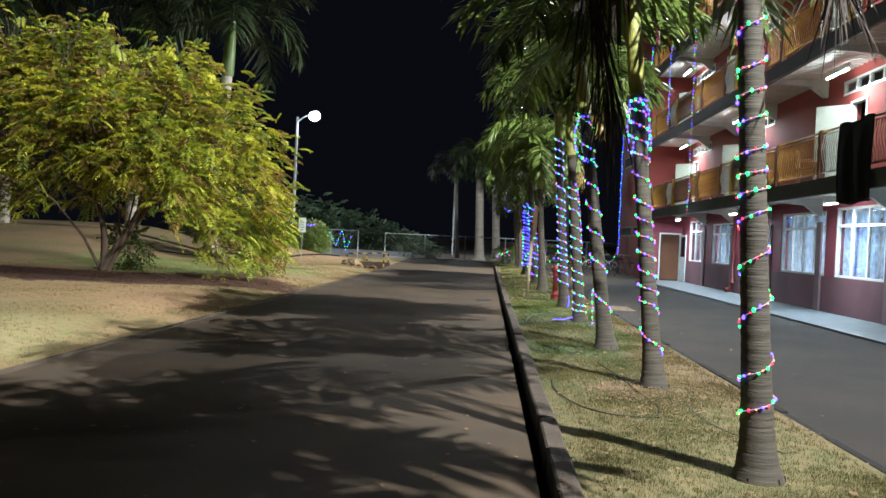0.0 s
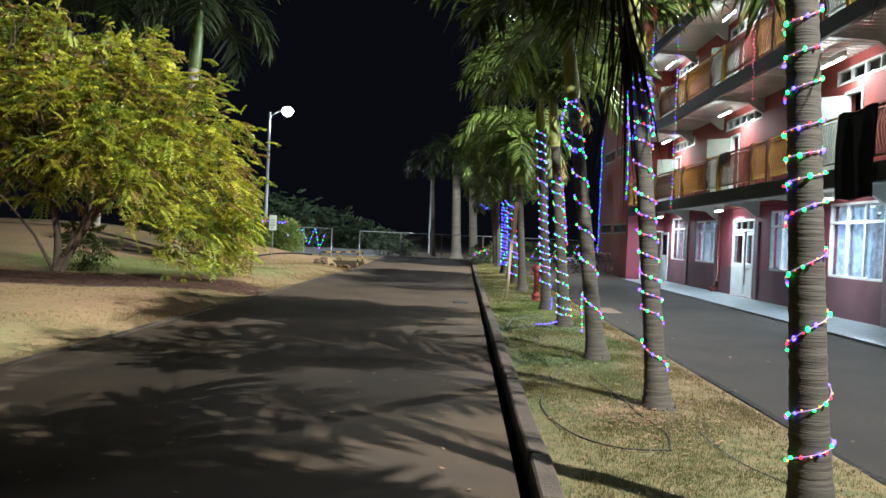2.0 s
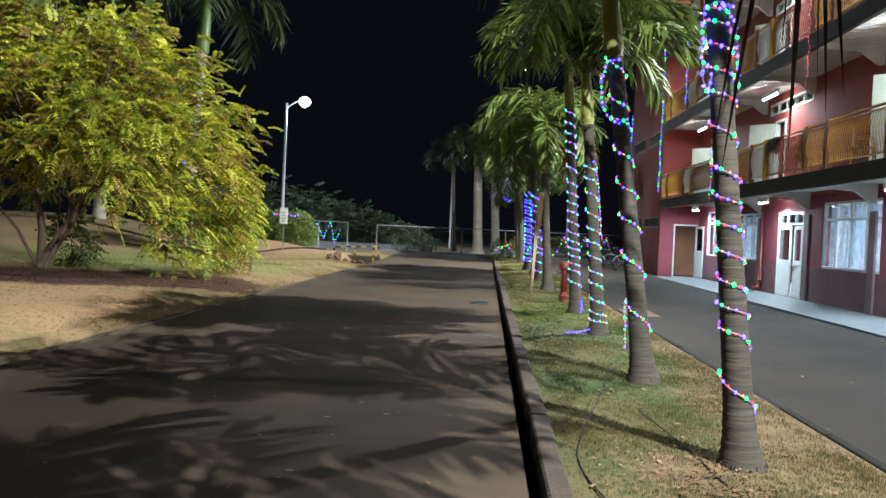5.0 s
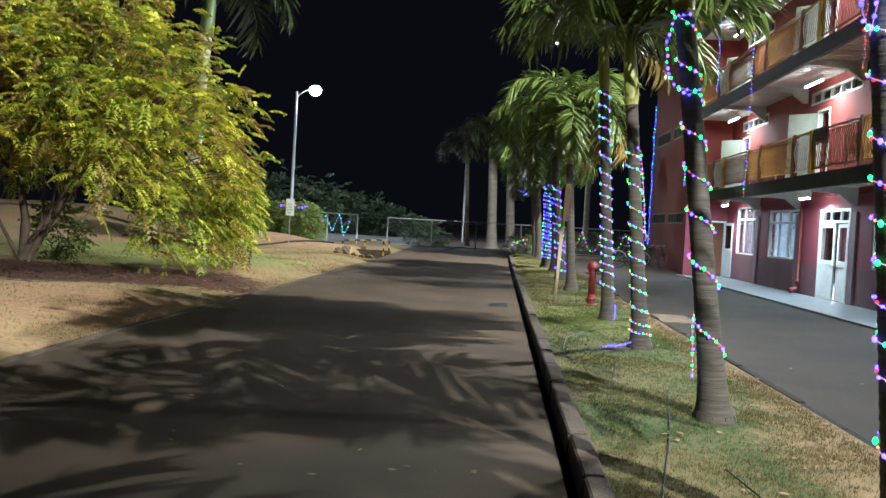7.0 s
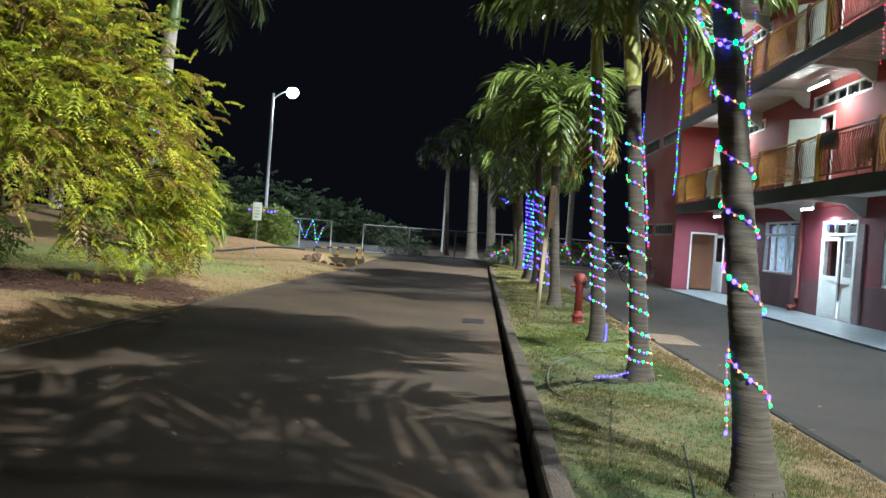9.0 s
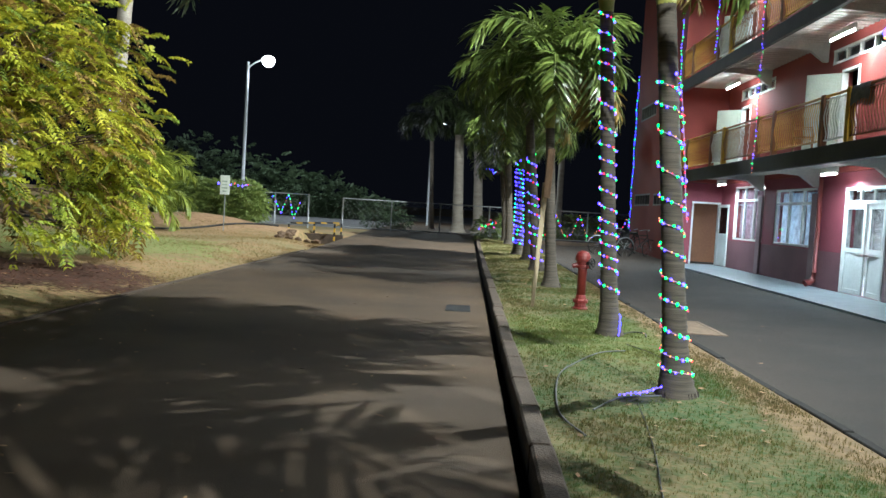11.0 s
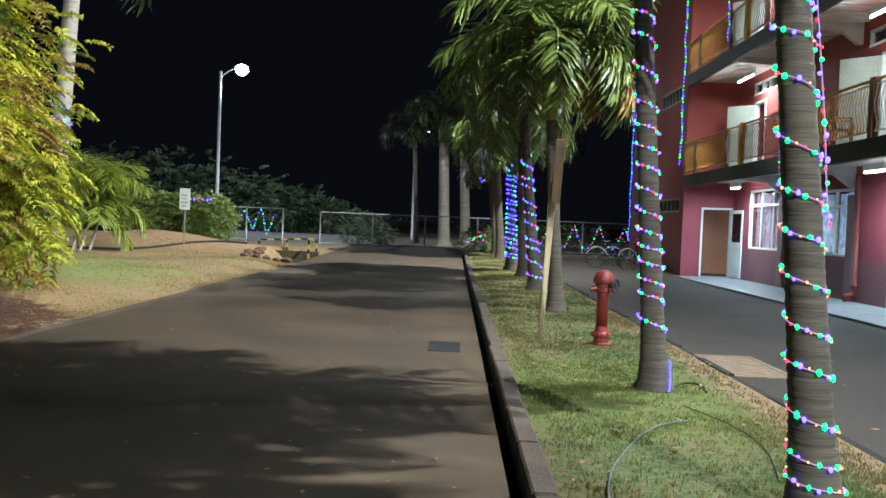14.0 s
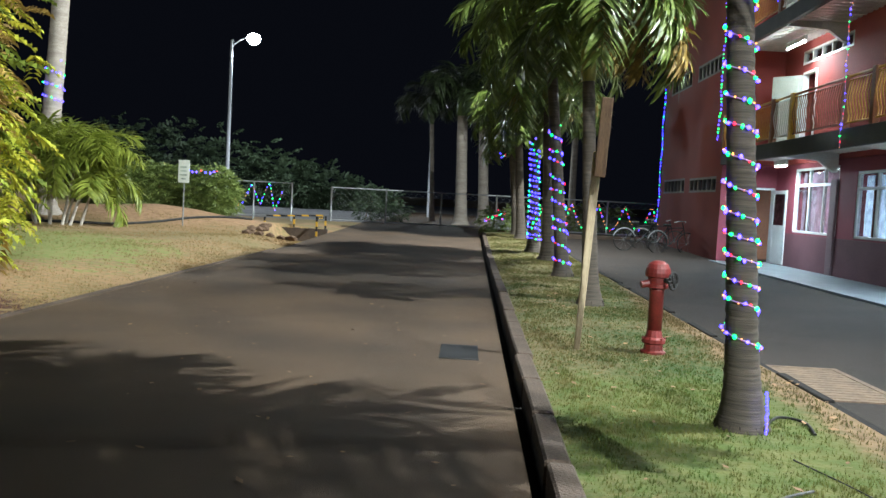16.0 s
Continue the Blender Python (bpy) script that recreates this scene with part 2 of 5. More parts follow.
M["brown"] = material("brown_paint", (0.25, 0.10, 0.04), 0.5, tint=(0.15, 0.06, 0.03), scale=3, fine=40)
M["tile"] = material("walkway_tile", (0.24, 0.265, 0.28), 0.45, tint=(0.17, 0.19, 0.205), scale=3, fine=40)
M["glass"] = material("window_glass", (0.9, 0.95, 1.0), 0.03, clear=1.0)
M["curtain"] = material("curtain", (0.66, 0.76, 0.88), 0.9, tint=(0.54, 0.65, 0.80), scale=1.2, fine=7, through_light=0.55, stretch=(3, 3, 0.06))
M["curtain_pink"] = material("pink_curtain", (0.62, 0.46, 0.50), 0.9, tint=(0.50, 0.34, 0.40), scale=1.2, fine=7, through_light=0.5, stretch=(3, 3, 0.06))
M["mauve"] = material("mauve_grey_paint", (0.25, 0.155, 0.165), 0.75, tint=(0.19, 0.115, 0.125), scale=1.5, fine=30, bump=0.12)
# near-black colour puts the darkness of unlit rooms behind the openings
M["dark"] = material("unlit_interior", (0.03, 0.028, 0.028), 0.8)
M["iron"] = material("galvanised_steel", (0.42, 0.43, 0.44), 0.45, metal=0.6, tint=(0.3, 0.31, 0.32), scale=4, fine=60)
M["black"] = material("black_rubber", (0.015, 0.015, 0.016), 0.6)
M["hydrant"] = material("hydrant_red", (0.23, 0.026, 0.022), 0.45, tint=(0.11, 0.015, 0.013), scale=7, fine=50, spread=0.2)
M["wood"] = material("bleached_wood", (0.56, 0.45, 0.29), 0.85, tint=(0.3, 0.22, 0.14), scale=3, fine=40, stretch=(6, 6, 0.5))
M["board"] = material("old_board", (0.26, 0.15, 0.08), 0.85, tint=(0.12, 0.07, 0.042), scale=3, fine=40, stretch=(6, 6, 0.5))
M["cable"] = material("grey_cable", (0.12, 0.12, 0.12), 0.6)
M["pole"] = material("pole_paint", (0.62, 0.64, 0.68), 0.45, tint=(0.5, 0.52, 0.56), scale=2, fine=30)
M["pipe"] = material("pipe_red", (0.22, 0.04, 0.036), 0.55, tint=(0.15, 0.03, 0.028), scale=4, fine=40)
M["grate"] = material("rusty_grate", (0.24, 0.17, 0.11), 0.8, tint=(0.15, 0.10, 0.07), scale=6, fine=40)
M["signline"] = material("faded_print", (0.45, 0.55, 0.47), 0.5, scale=6, fine=30)
M["paper"] = material("white_sign", (0.72, 0.76, 0.70), 0.5, tint=(0.62, 0.66, 0.6), scale=6, fine=30)
M["brownwall"] = material("brown_wash", (0.26, 0.115, 0.06), 0.8, tint=(0.2, 0.085, 0.05), scale=1, fine=20)
M["tube"] = material("lit_tube", (0.9, 0.9, 0.9), 0.4, emit=(0.86, 0.97, 1.0), power=100)
M["ledhead"] = material("lit_lamp", (0.9, 0.9, 0.9), 0.4, emit=(0.88, 0.94, 1.0), power=60)
BULBS = {}
for key, c, pw in (("red", (1, 0.012, 0.035), 6), ("green", (0.008, 1, 0.14), 6), ("blue", (0.03, 0.026, 1), 12), ("violet", (0.055, 0.034, 1), 14), ("warm", (1, 0.36, 0.07), 4.0)):
    BULBS[key] = material("led_" + key, (0.05, 0.05, 0.05), 0.4, emit=c, power=pw)

# ---- building blocks ----


def mesh_from(name, bm, mat, smooth=False):
    me = bpy.data.meshes.new(name)
    bm.normal_update()
    bm.to_mesh(me)
    bm.free()
    me.materials.append(mat)
    if smooth:
        me.shade_smooth()
    return me


def part(name, bm, mat, parent=None, label="", smooth=False):
    ob = new(name, mesh_from(name, bm, mat, smooth))
    ob.parent = parent
    if label:
        ob["label"] = label
    return ob


def piece(name, me, parent, m):
    """An object on shared mesh data."""
    ob = new(name, me)
    ob.parent = parent
    ob.matrix_basis = m
    return ob


def empty(name, at=(0, 0, 0)):
    ob = new(name)
    ob.location = at
    return ob


def add_box(bm, x0, y0, z0, x1, y1, z1, bevel=0.0):
    r = bmesh.ops.create_cube(bm, size=1.0, matrix=Matrix.Translation(((x0 + x1) / 2, (y0 + y1) / 2, (z0 + z1) / 2)) @ Matrix.Diagonal((abs(x1 - x0), abs(y1 - y0), abs(z1 - z0), 1)))
    if bevel:
        edges = list({e for v in r["verts"] for e in v.link_edges})
        bmesh.ops.bevel(bm, geom=edges, offset=bevel, segments=1, affect="EDGES")
    return bm


def box(*a, bevel=0.0):
    return add_box(bmesh.new(), *a, bevel=bevel)


def sweep(bm, points, radii, sides=8, caps=True):
    """A round tube along points, with a radius at each."""
    pts = [Vector(p) for p in points]
    rings = []
    for i, p in enumerate(pts):
        d = (pts[min(i + 1, len(pts) - 1)] - pts[max(i - 1, 0)]).normalized()
        side = d.cross(Vector((0, 0, 1)) if abs(d.z) < 0.95 else Vector((0, 1, 0))).normalized()
        up = side.cross(d)
        r = radii[i] if isinstance(radii, (list, tuple)) else radii
        rings.append([bm.verts.new(p + (side * math.cos(a) + up * math.sin(a)) * r) for a in (2 * math.pi * k / sides for k in range(sides))])
    for a, b in zip(rings, rings[1:]):
        for k in range(sides):
            bm.faces.new((a[k], a[(k + 1) % sides], b[(k + 1) % sides], b[k]))
    if caps:
        bm.faces.new(rings[0])
        bm.faces.new(rings[-1][::-1])
    return bm


def turned(profile, sides=20, at=(0, 0, 0)):
    """A body of revolution from (radius, height) pairs."""
    bm = bmesh.new()
    rings = []
    for r, z in profile:
        rings.append([bm.verts.new((at[0] + r * math.cos(2 * math.pi * k / sides), at[1] + r * math.sin(2 * math.pi * k / sides), at[2] + z)) for k in range(sides)])
    for a, b in zip(rings, rings[1:]):
        for k in range(sides):
            bm.faces.new((a[k], a[(k + 1) % sides], b[(k + 1) % sides], b[k]))
    bm.faces.new(rings[0][::-1])
    bm.faces.new(rings[-1])
    return bm


def wall_with_holes(x0, x1, y0, y1, z0, z1, holes):
    """A thick wall along y from x0 to x1; holes are (ya, yb, za, zb)."""
    ys = sorted({y0, y1, *(h[0] for h in holes), *(h[1] for h in holes)})
    bm = bmesh.new()
    for a, b in zip(ys, ys[1:]):
        mid = (a + b) / 2
        z = z0
        for h in sorted((h for h in holes if h[0] < mid < h[1]), key=lambda h: h[2]):
            if h[2] > z:
                add_box(bm, x0, a, z, x1, b, h[2])
            z = h[3]
        if z < z1:
            add_box(bm, x0, a, z, x1, b, z1)
    return bm


def grid_mesh(xs, ys, height):
    bm = bmesh.new()
    vs = [[bm.verts.new((x, y, height(x, y))) for y in ys] for x in xs]
    for i in range(len(xs) - 1):
        for j in range(len(ys) - 1):
            bm.faces.new((vs[i][j], vs[i + 1][j], vs[i + 1][j + 1], vs[i][j + 1]))
    return bm


def span(a, b, step):
    n = max(1, round((b - a) / step))
    return [a + (b - a) * i / n for i in range(n + 1)]


# ---- ground ----
KERB, LEFT, LAWN_R, SLAB, WALL, END = 1.88, -3.1, 4.05, 8.2, 9.7, 38.0


def smooth(a, b, v):
    t = min(1, max(0, (v - a) / (b - a)))
    return t * t * (3 - 2 * t)


def road_z(y):
    return 0.22 * smooth(34, 52, y)


def bank_z(x, y):
    d = LEFT - x
    z = road_z(y) + (0.16 * smooth(0.05, 1.6, d) + 0.30 * smooth(4, 16, d)) * (1 - 0.95 * smooth(42.5, 46, y))
    z += 0.50 * math.exp(-((x + 8.6) / 2.6) ** 2 - ((y - 41.2) / 1.9) ** 2)
    z += 0.95 * smooth(6.5, 13, d) * smooth(27, 44, y) * (1 - smooth(44, 49, y))
    z += 0.03 * noise.noise((x * 0.8, y * 0.8, 0)) * smooth(0.2, 1.0, d)
    z -= 0.85 * smooth(0.95, 0.6, abs(x + 3.75)) * smooth(2.3, 1.9, abs(y - 39.8))
    return z


def lawn_z(x, y):
    e = smooth(0, 0.25, x - KERB - 0.16) * smooth(0, 0.25, LAWN_R - x)
    return road_z(y) + 0.075 + 0.035 * e + 0.02 * noise.noise((x * 1.5, y * 1.5, 3)) * e


tagged(part("ground", grid_mesh([-3000, -60, 60, 3000], [-3000, -60, 140, 3000], lambda x, y: -0.7), M["bank"]), "dark dry ground around the campus", "ground", kind="structure")
tagged(part("road", grid_mesh([LEFT - 0.05, -1.2, 0.4, KERB - 0.095], span(-12, 80, 2), lambda x, y: road_z(y)), M["asphalt"], smooth=True), "worn brown asphalt road with leaf shadows", "road", kind="structure")
tagged(part("road_side", grid_mesh([LAWN_R - 0.02, 5.5, 6.3, 7.1, SLAB - 0.25, SLAB + 4], span(-12, 60, 3), lambda x, y: road_z(y) - 0.02 + 0.08 * smooth(5.2, 7.9, x)), M["asphalt_side"], smooth=True), "dark asphalt drive in front of the building", "road", kind="structure")
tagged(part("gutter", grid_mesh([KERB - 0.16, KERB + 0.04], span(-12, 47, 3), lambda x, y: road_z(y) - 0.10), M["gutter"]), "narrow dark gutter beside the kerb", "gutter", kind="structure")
tagged(part("lawn", grid_mesh(span(KERB + 0.1, LAWN_R, 0.16), span(-6, 46, 0.4), lawn_z), M["lawn"], smooth=True), "patchy dry lawn strip between road and drive", "lawn", kind="structure")
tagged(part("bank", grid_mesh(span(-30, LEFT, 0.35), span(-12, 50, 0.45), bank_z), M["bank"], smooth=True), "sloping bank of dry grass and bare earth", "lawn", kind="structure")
tagged(part("pavement", box(SLAB - 0.25, -6, -0.1, WALL, 37.9, 0.10), M["tile"]), "pale tiled walkway along the building front", "pavement", kind="structure")
tagged(part("far_ground", grid_mesh([-60, -30.05], [-12, 50], lambda x, y: 0.45), M["bank"]), "dark ground beyond the bank", "ground", kind="structure")
tagged(part("yard", grid_mesh(span(-60, 60, 10), span(50.02, 140, 10), lambda x, y: 0.2 if LEFT < x < 13 else 0.19), M["yard"]), "bare yard outside the fence", "ground", kind="structure")

tagged(part("trim_road_edge", box(LEFT - 0.07, -12, -0.1, LEFT - 0.005, 34, 0.028, bevel=0.008), M["kerb"]), "narrow worn concrete edge between road and bank", "kerb", kind="structure")

# kerb stones, a few slightly out of line
kerb = empty("kerb")
tagged(kerb, "row of worn brown concrete kerb stones", "kerb", kind="structure")
stone = mesh_from("kerb_stone", box(-0.06, -0.47, -0.28, 0.075, 0.47, 0.0, bevel=0.014), M["kerb"])
for i in range(50):
    y = -3 + i * 0.97
    piece("kerb_stone", stone, kerb, pose(KERB + 0.045 + random.uniform(-0.008, 0.008), y, road_z(y) + 0.125 + random.uniform(-0.01, 0.008), 0, 0, random.uniform(-0.7, 0.7)))
# the shaded gap between lawn and drive, put in as near-black stones
edge = empty("lawn_gap")
tagged(edge, "near-black stones that stand for the dark gap beside the drive", "kerb", kind="structure")
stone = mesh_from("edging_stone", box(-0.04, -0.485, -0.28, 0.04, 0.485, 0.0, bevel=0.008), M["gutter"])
for i in range(48):
    y = -3 + i * 0.97
    piece("edging_stone", stone, edge, pose(LAWN_R + 0.04 + random.uniform(-0.015, 0.015), y, road_z(y) + 0.088 + random.uniform(-0.02, 0.012), 0, 0, random.uniform(-1, 1)))

# ---- palms of the avenue ----


def frond_mesh(name, length, droop, mat, leaflets=44, leaf=0.52, seed=0, hang=0.5, wide=0.027, rise=58):
    """A feather frond that starts along +x, arches up and droops; folded leaflets stand all round the rib."""
    rnd = random.Random(seed)
    bm = bmesh.new()
    pts, n = [], 12
    ang = radians(rise)
    p = Vector((0, 0, 0))
    for i in range(n + 1):
        pts.append(p.copy())
        p = p + Vector((math.cos(ang), 0.03 * math.sin(i * 0.5 + seed), math.sin(ang))) * (length / n)
        ang -= radians(droop) / n
    sweep(bm, pts, [0.026 * (1 - 0.85 * i / n) + 0.003 for i in range(n + 1)], 5)
    for k in range(leaflets):
        f = 0.13 + 0.87 * (k + 0.5) / leaflets
        s = f * n
        i = min(int(s), n - 1)
        base = pts[i].lerp(pts[i + 1], s - i)
        d = (pts[i + 1] - pts[i]).normalized()
        side0 = Vector((0, 1, 0))
        up0 = side0.cross(d) * -1
        for sgn in (-1, 1):
            roll = rnd.uniform(-0.7, 0.9)
            side = (side0 * sgn * math.cos(roll) + up0 * math.sin(roll)).normalized()
            ln = leaf * (0.5 + 0.8 * math.sin(math.pi * min(1, f * 0.85 + 0.12))) * rnd.uniform(0.75, 1.15)
            way = (side * rnd.uniform(0.7, 0.9) + d * rnd.uniform(0.45, 0.75)).normalized()
            sag = hang * rnd.uniform(0.55, 1.25)
            q = [base + way * ln * u + Vector((0, 0, -sag * ln * 0.62 * u * u)) for u in (0.0, 0.32, 0.68, 0.97)]
            w = way.cross(Vector((0, 0, 1)))
            w = (w.normalized() if w.length > 0.05 else d) * (wide * rnd.uniform(0.75, 1.2))
            w = (w + up0 * rnd.uniform(-0.5, 0.5) * wide).normalized() * w.length
            v = [bm.verts.new(x) for x in (q[0] + w * 0.3, q[0] - w * 0.3, q[1] - w, q[1] + w, q[2] - w * 0.8, q[2] + w * 0.8, q[3])]
            bm.faces.new((v[0], v[1], v[2], v[3]))
            bm.faces.new((v[3], v[2], v[4], v[5]))
            bm.faces.new((v[5], v[4], v[6]))
    return mesh_from(name, bm, mat)


FRONDS = [frond_mesh("frond", 1.60 + 0.14 * k, 98 + 14 * k, M["frond"], seed=k, hang=0.6 + 0.15 * k, leaf=0.48) for k in range(4)]
YELLOW = [frond_mesh("frond", 1.55 + 0.14 * k, 100 + 14 * k, M["frond_yellow"], seed=70 + k, hang=0.9, leaf=0.44) for k in range(2)]
DIM_FRONDS = [frond_mesh("frond", 1.8 + 0.14 * k, 100 + 14 * k, M["frond_dim"], seed=40 + k, hang=0.9) for k in range(4)]
ARECA = [frond_mesh("frond", 1.7 + 0.14 * k, 110 + 14 * k, M["areca"], seed=50 + k, hang=0.7) for k in range(4)]


def trunk_line(foot, top, bow=0.0, n=40):
    a, b = Vector(foot), Vector(top)
    return [a.lerp(b, i / n) + Vector((bow * math.sin(math.pi * i / n), 0, 0)) for i in range(n + 1)]


def palm(foot, top, radius, fronds=20, seed=0, shaft=0.75, label="ringed palm trunk", scale=1.0, mat=None, shaft_mat=None, bow=0.0, dips=(-26, 66), kinds=None):
    rnd = random.Random(seed)
    thing = empty("palm_tree", foot)
    tagged(thing, label, "palm tree", group="palms of the avenue")
    foot, top = Vector(foot), Vector(top)
    line = [p - foot for p in trunk_line(foot, top, bow, 150)]
    rad = []
    for i in range(len(line)):
        h = line[i].z
        r = radius * (1 + 0.75 * math.exp(-h / 0.14) + 0.28 * math.exp(-h / 0.7)) * (1 - 0.16 * i / 150)
        rad.append(r * (1 + (0.028 if i % 3 == 0 else -0.012)) * rnd.uniform(0.985, 1.015))
    line[0].z -= 0.08
    part("trunk", sweep(bmesh.new(), line, rad, 16), mat or M["trunk"], thing, smooth=True)
    if foot.y < 45 and mat is None:
        bm = bmesh.new()
        for k in range(64):
            a, w = rnd.uniform(0, 6.28), radius * rnd.uniform(1.62, 2.0)
            c, s = math.cos(a), math.sin(a)
            sweep(bm, [(c * radius * 1.2, s * radius * 1.2, rnd.uniform(0.03, 0.10)), (c * w * 0.9, s * w * 0.86, 0.05), (c * w, s * w, -0.03)], [0.009, 0.010, 0.008], 4)
        part("root_mass", bm, M["roots"], thing, "dark fibrous roots at the foot")
    tip = top - foot
    d = (line[-1] - line[-8]).normalized()
    r = rad[-1]
    part("crownshaft", sweep(bmesh.new(), [tip - d * 0.05, tip + d * 0.08, tip + d * shaft * 0.5, tip + d * shaft, tip + d * (shaft + 0.25)], [r, r * 1.22, r * 1.12, r * 0.8, r * 0.4], 14), shaft_mat or M["shaft"], thing, smooth=True)
    for k in range(fronds):
        f = k / fronds
        turn = k * 137.5 + rnd.uniform(-12, 12)
        dip = dips[0] + dips[1] * f + rnd.uniform(-7, 7)
        s = scale * rnd.uniform(0.88, 1.1)
        piece("frond", (kinds or FRONDS)[rnd.randrange(4)], thing, Matrix.Translation(tip + d * (shaft - 0.12 * f + rnd.uniform(-0.05, 0.1))) @ pose(0, 0, 0, 0, dip, turn) @ Matrix.Scale(s, 4))
    return thing


PALMS = [
    # foot, top, radius, seed
    ((3.10, 6.73, 0.09), (2.86, 6.75, 3.85), 0.082, 1),
    ((3.10, 9.89, 0.09), (2.80, 9.90, 3.00), 0.079, 2),
    ((3.05, 12.85, 0.10), (2.62, 12.85, 3.25), 0.088, 3),
    ((3.12, 16.67, 0.09), (2.83, 16.67, 3.10), 0.086, 4),
    ((3.12, 19.73, 0.10), (2.84, 19.73, 3.75), 0.087, 5),
    ((3.05, 25.75, 0.12), (2.85, 25.75, 3.05), 0.095, 6),
    ((3.12, 29.80, 0.12), (2.72, 29.80, 3.75), 0.11, 7),
    ((3.25, 34.00, 0.12), (3.05, 34.00, 3.70), 0.14, 8),
    ((3.10, 36.60, 0.14), (2.95, 36.60, 3.60), 0.13, 9),
    ((3.12, 42.50, 0.20), (2.85, 42.50, 3.60), 0.14, 10),
    ((3.10, 44.90, 0.22), (2.75, 44.90, 3.50), 0.14, 11),
]
PALM_TREES = [palm(f, t, r, seed=s, fronds=20 if s == 2 else 16 if s < 4 else 24, dips=(-50, 56) if s == 2 else (-18, 40) if s == 1 else (-36, 52) if s < 4 else (-44, 50) if s < 6 else (-24, 76), shaft=1.15 if s in (2, 6) else 0.75, scale={1: 0.98, 2: 1.2, 5: 1.08, 6: 0.95}.get(s, 1.0), label="tall ringed palm with drooping feather fronds, standing in the lawn strip") for f, t, r, s in PALMS]

# two palms out of view, added for the frond shadows on the near road
for foot, top, r, seed in (((3.1, 3.9, 0.09), (2.9, 3.9, 3.9), 0.105, 14), ((3.1, 0.3, 0.09), (2.95, 0.3, 3.7), 0.105, 15)):
    palm(foot, top, r, 24, seed, dips=(-26, 76), scale=1.02, label="tall ringed palm with drooping feather fronds, standing in the lawn strip")

# old yellow fronds low in the crowns
for n, turn, dip, s in ((5, -8, 38, 1.0), (5, 38, 44, 0.9), (6, -20, 36, 0.9), (7, 10, 40, 0.95), (7, 200, 44, 0.8), (8, -30, 40, 0.85), (4, -15, 40, 0.8)):
    foot, top = Vector(PALMS[n][0]), Vector(PALMS[n][1])
    high = 0.95 if n == 5 else 0.55
    piece("frond", YELLOW[n % 2], PALM_TREES[n], Matrix.Translation(top - foot + Vector((0, 0, high))) @ pose(0, 0, 0, 0, dip, turn) @ Matrix.Scale(s, 4))

# ---- the building ----
FLOORS = [0.10, 3.04, 5.98, 8.92]
TOP = 11.9
BAYS = [38.0 - 3.73 * i for i in range(12)]
GROUND_WINDOWS = [(34.1, 36.7, 1.0, 2.62), (30.5, 33.2, 1.0, 2.45), (22.75, 25.85, 0.97, 2.58), (18.0, 22.15, 0.97, 2.62), (12.4, 16.6, 0.97, 2.62)]
DOOR2 = (27.05, 28.95, 0.10, 2.40)
holes = [*GROUND_WINDOWS, DOOR2]
tagged(part("wall_front", wall_with_holes(WALL, WALL + 0.22, -6, END, 0.96, 2.74, [(a, b, max(c, 0.961), d) for a, b, c, d in holes]), M["pinkwall"]), "crimson painted ground-floor wall", "wall", kind="structure")
# wall below the sills, a separate mesh in a darker mauve-red
tagged(part("wall_dado", wall_with_holes(WALL, WALL + 0.22, -6, END, 0.0, 0.957, [(DOOR2[0], DOOR2[1], 0.10, 0.956)]), M["low_band"]), "mauve-red lower band of the wall under the windows", "wall", kind="structure")
UPPER = []
for fl in FLOORS[1:]:
    for y in (36.2, 29.2, 21.2, 13.6):
        UPPER.append((y - 0.43, y + 0.43, fl, fl + 2.02))
    for a, b in ((33.9, 36.75), (26.9, 30.2), (19.4, 22.1), (12, 14.6)):
        UPPER.append((a, b, fl + 2.22, fl + 2.56))
tagged(part("wall_upper", wall_with_holes(WALL, WALL + 0.22, -6, END, 2.76, TOP, UPPER), M["redwall"]), "red painted wall of the upper floors", "wall", kind="structure")
# end block that closes the verandas
bm = wall_with_holes(SLAB, SLAB + 0.25, END, 45.4, -0.3, TOP, [(38.5, 41.4, 1.98, 2.42), (42.0, 44.9, 1.98, 2.45), (41.9, 44.6, 5.35, 5.9), (38.7, 41.2, 5.35, 5.85)])
tagged(part("wall_end_block", bm, M["redwall"]), "dark red side wall of the stair block", "wall", kind="structure")
bm = bmesh.new()
add_box(bm, SLAB + 0.25, 45.15, -0.3, 22, 45.4, TOP)
add_box(bm, 21.75, -6, -0.3, 22, 45.15, TOP)
add_box(bm, WALL + 0.22, -6, -0.3, 21.75, -5.75, TOP)
tagged(part("wall_back", bm, M["redwall"]), "red painted outer walls of the building", "wall", kind="structure")
bm = bmesh.new()
add_box(bm, SLAB + 0.25, END, -0.3, 8.74, END + 0.22, 2.74)
add_box(bm, 9.66, END, -0.3, WALL + 0.22, END + 0.22, 2.74)
add_box(bm, 8.74, END, 2.14, 9.66, END + 0.22, 2.74)
tagged(part("wall_end_ground", bm, M["pinkwall"]), "washed red end wall with an open doorway", "wall", kind="structure")
tagged(part("wall_end_upper", box(SLAB + 0.25, END, 2.76, WALL + 0.22, END + 0.22, TOP), M["redwall"]), "red painted end wall of the balconies", "wall", kind="structure")
tagged(part("wall_corner_strip", box(SLAB - 0.004, END - 0.012, 0.0, SLAB + 0.25, END - 0.002, 2.72), M["pinkwall"]), "pink painted wall corner", "wall", kind="structure")
tagged(part("wall_passage", box(SLAB + 0.25, END + 1.6, 0, 12, END + 1.7, 2.7), M["brownwall"]), "brown wall of the dim passage", "wall", kind="structure")
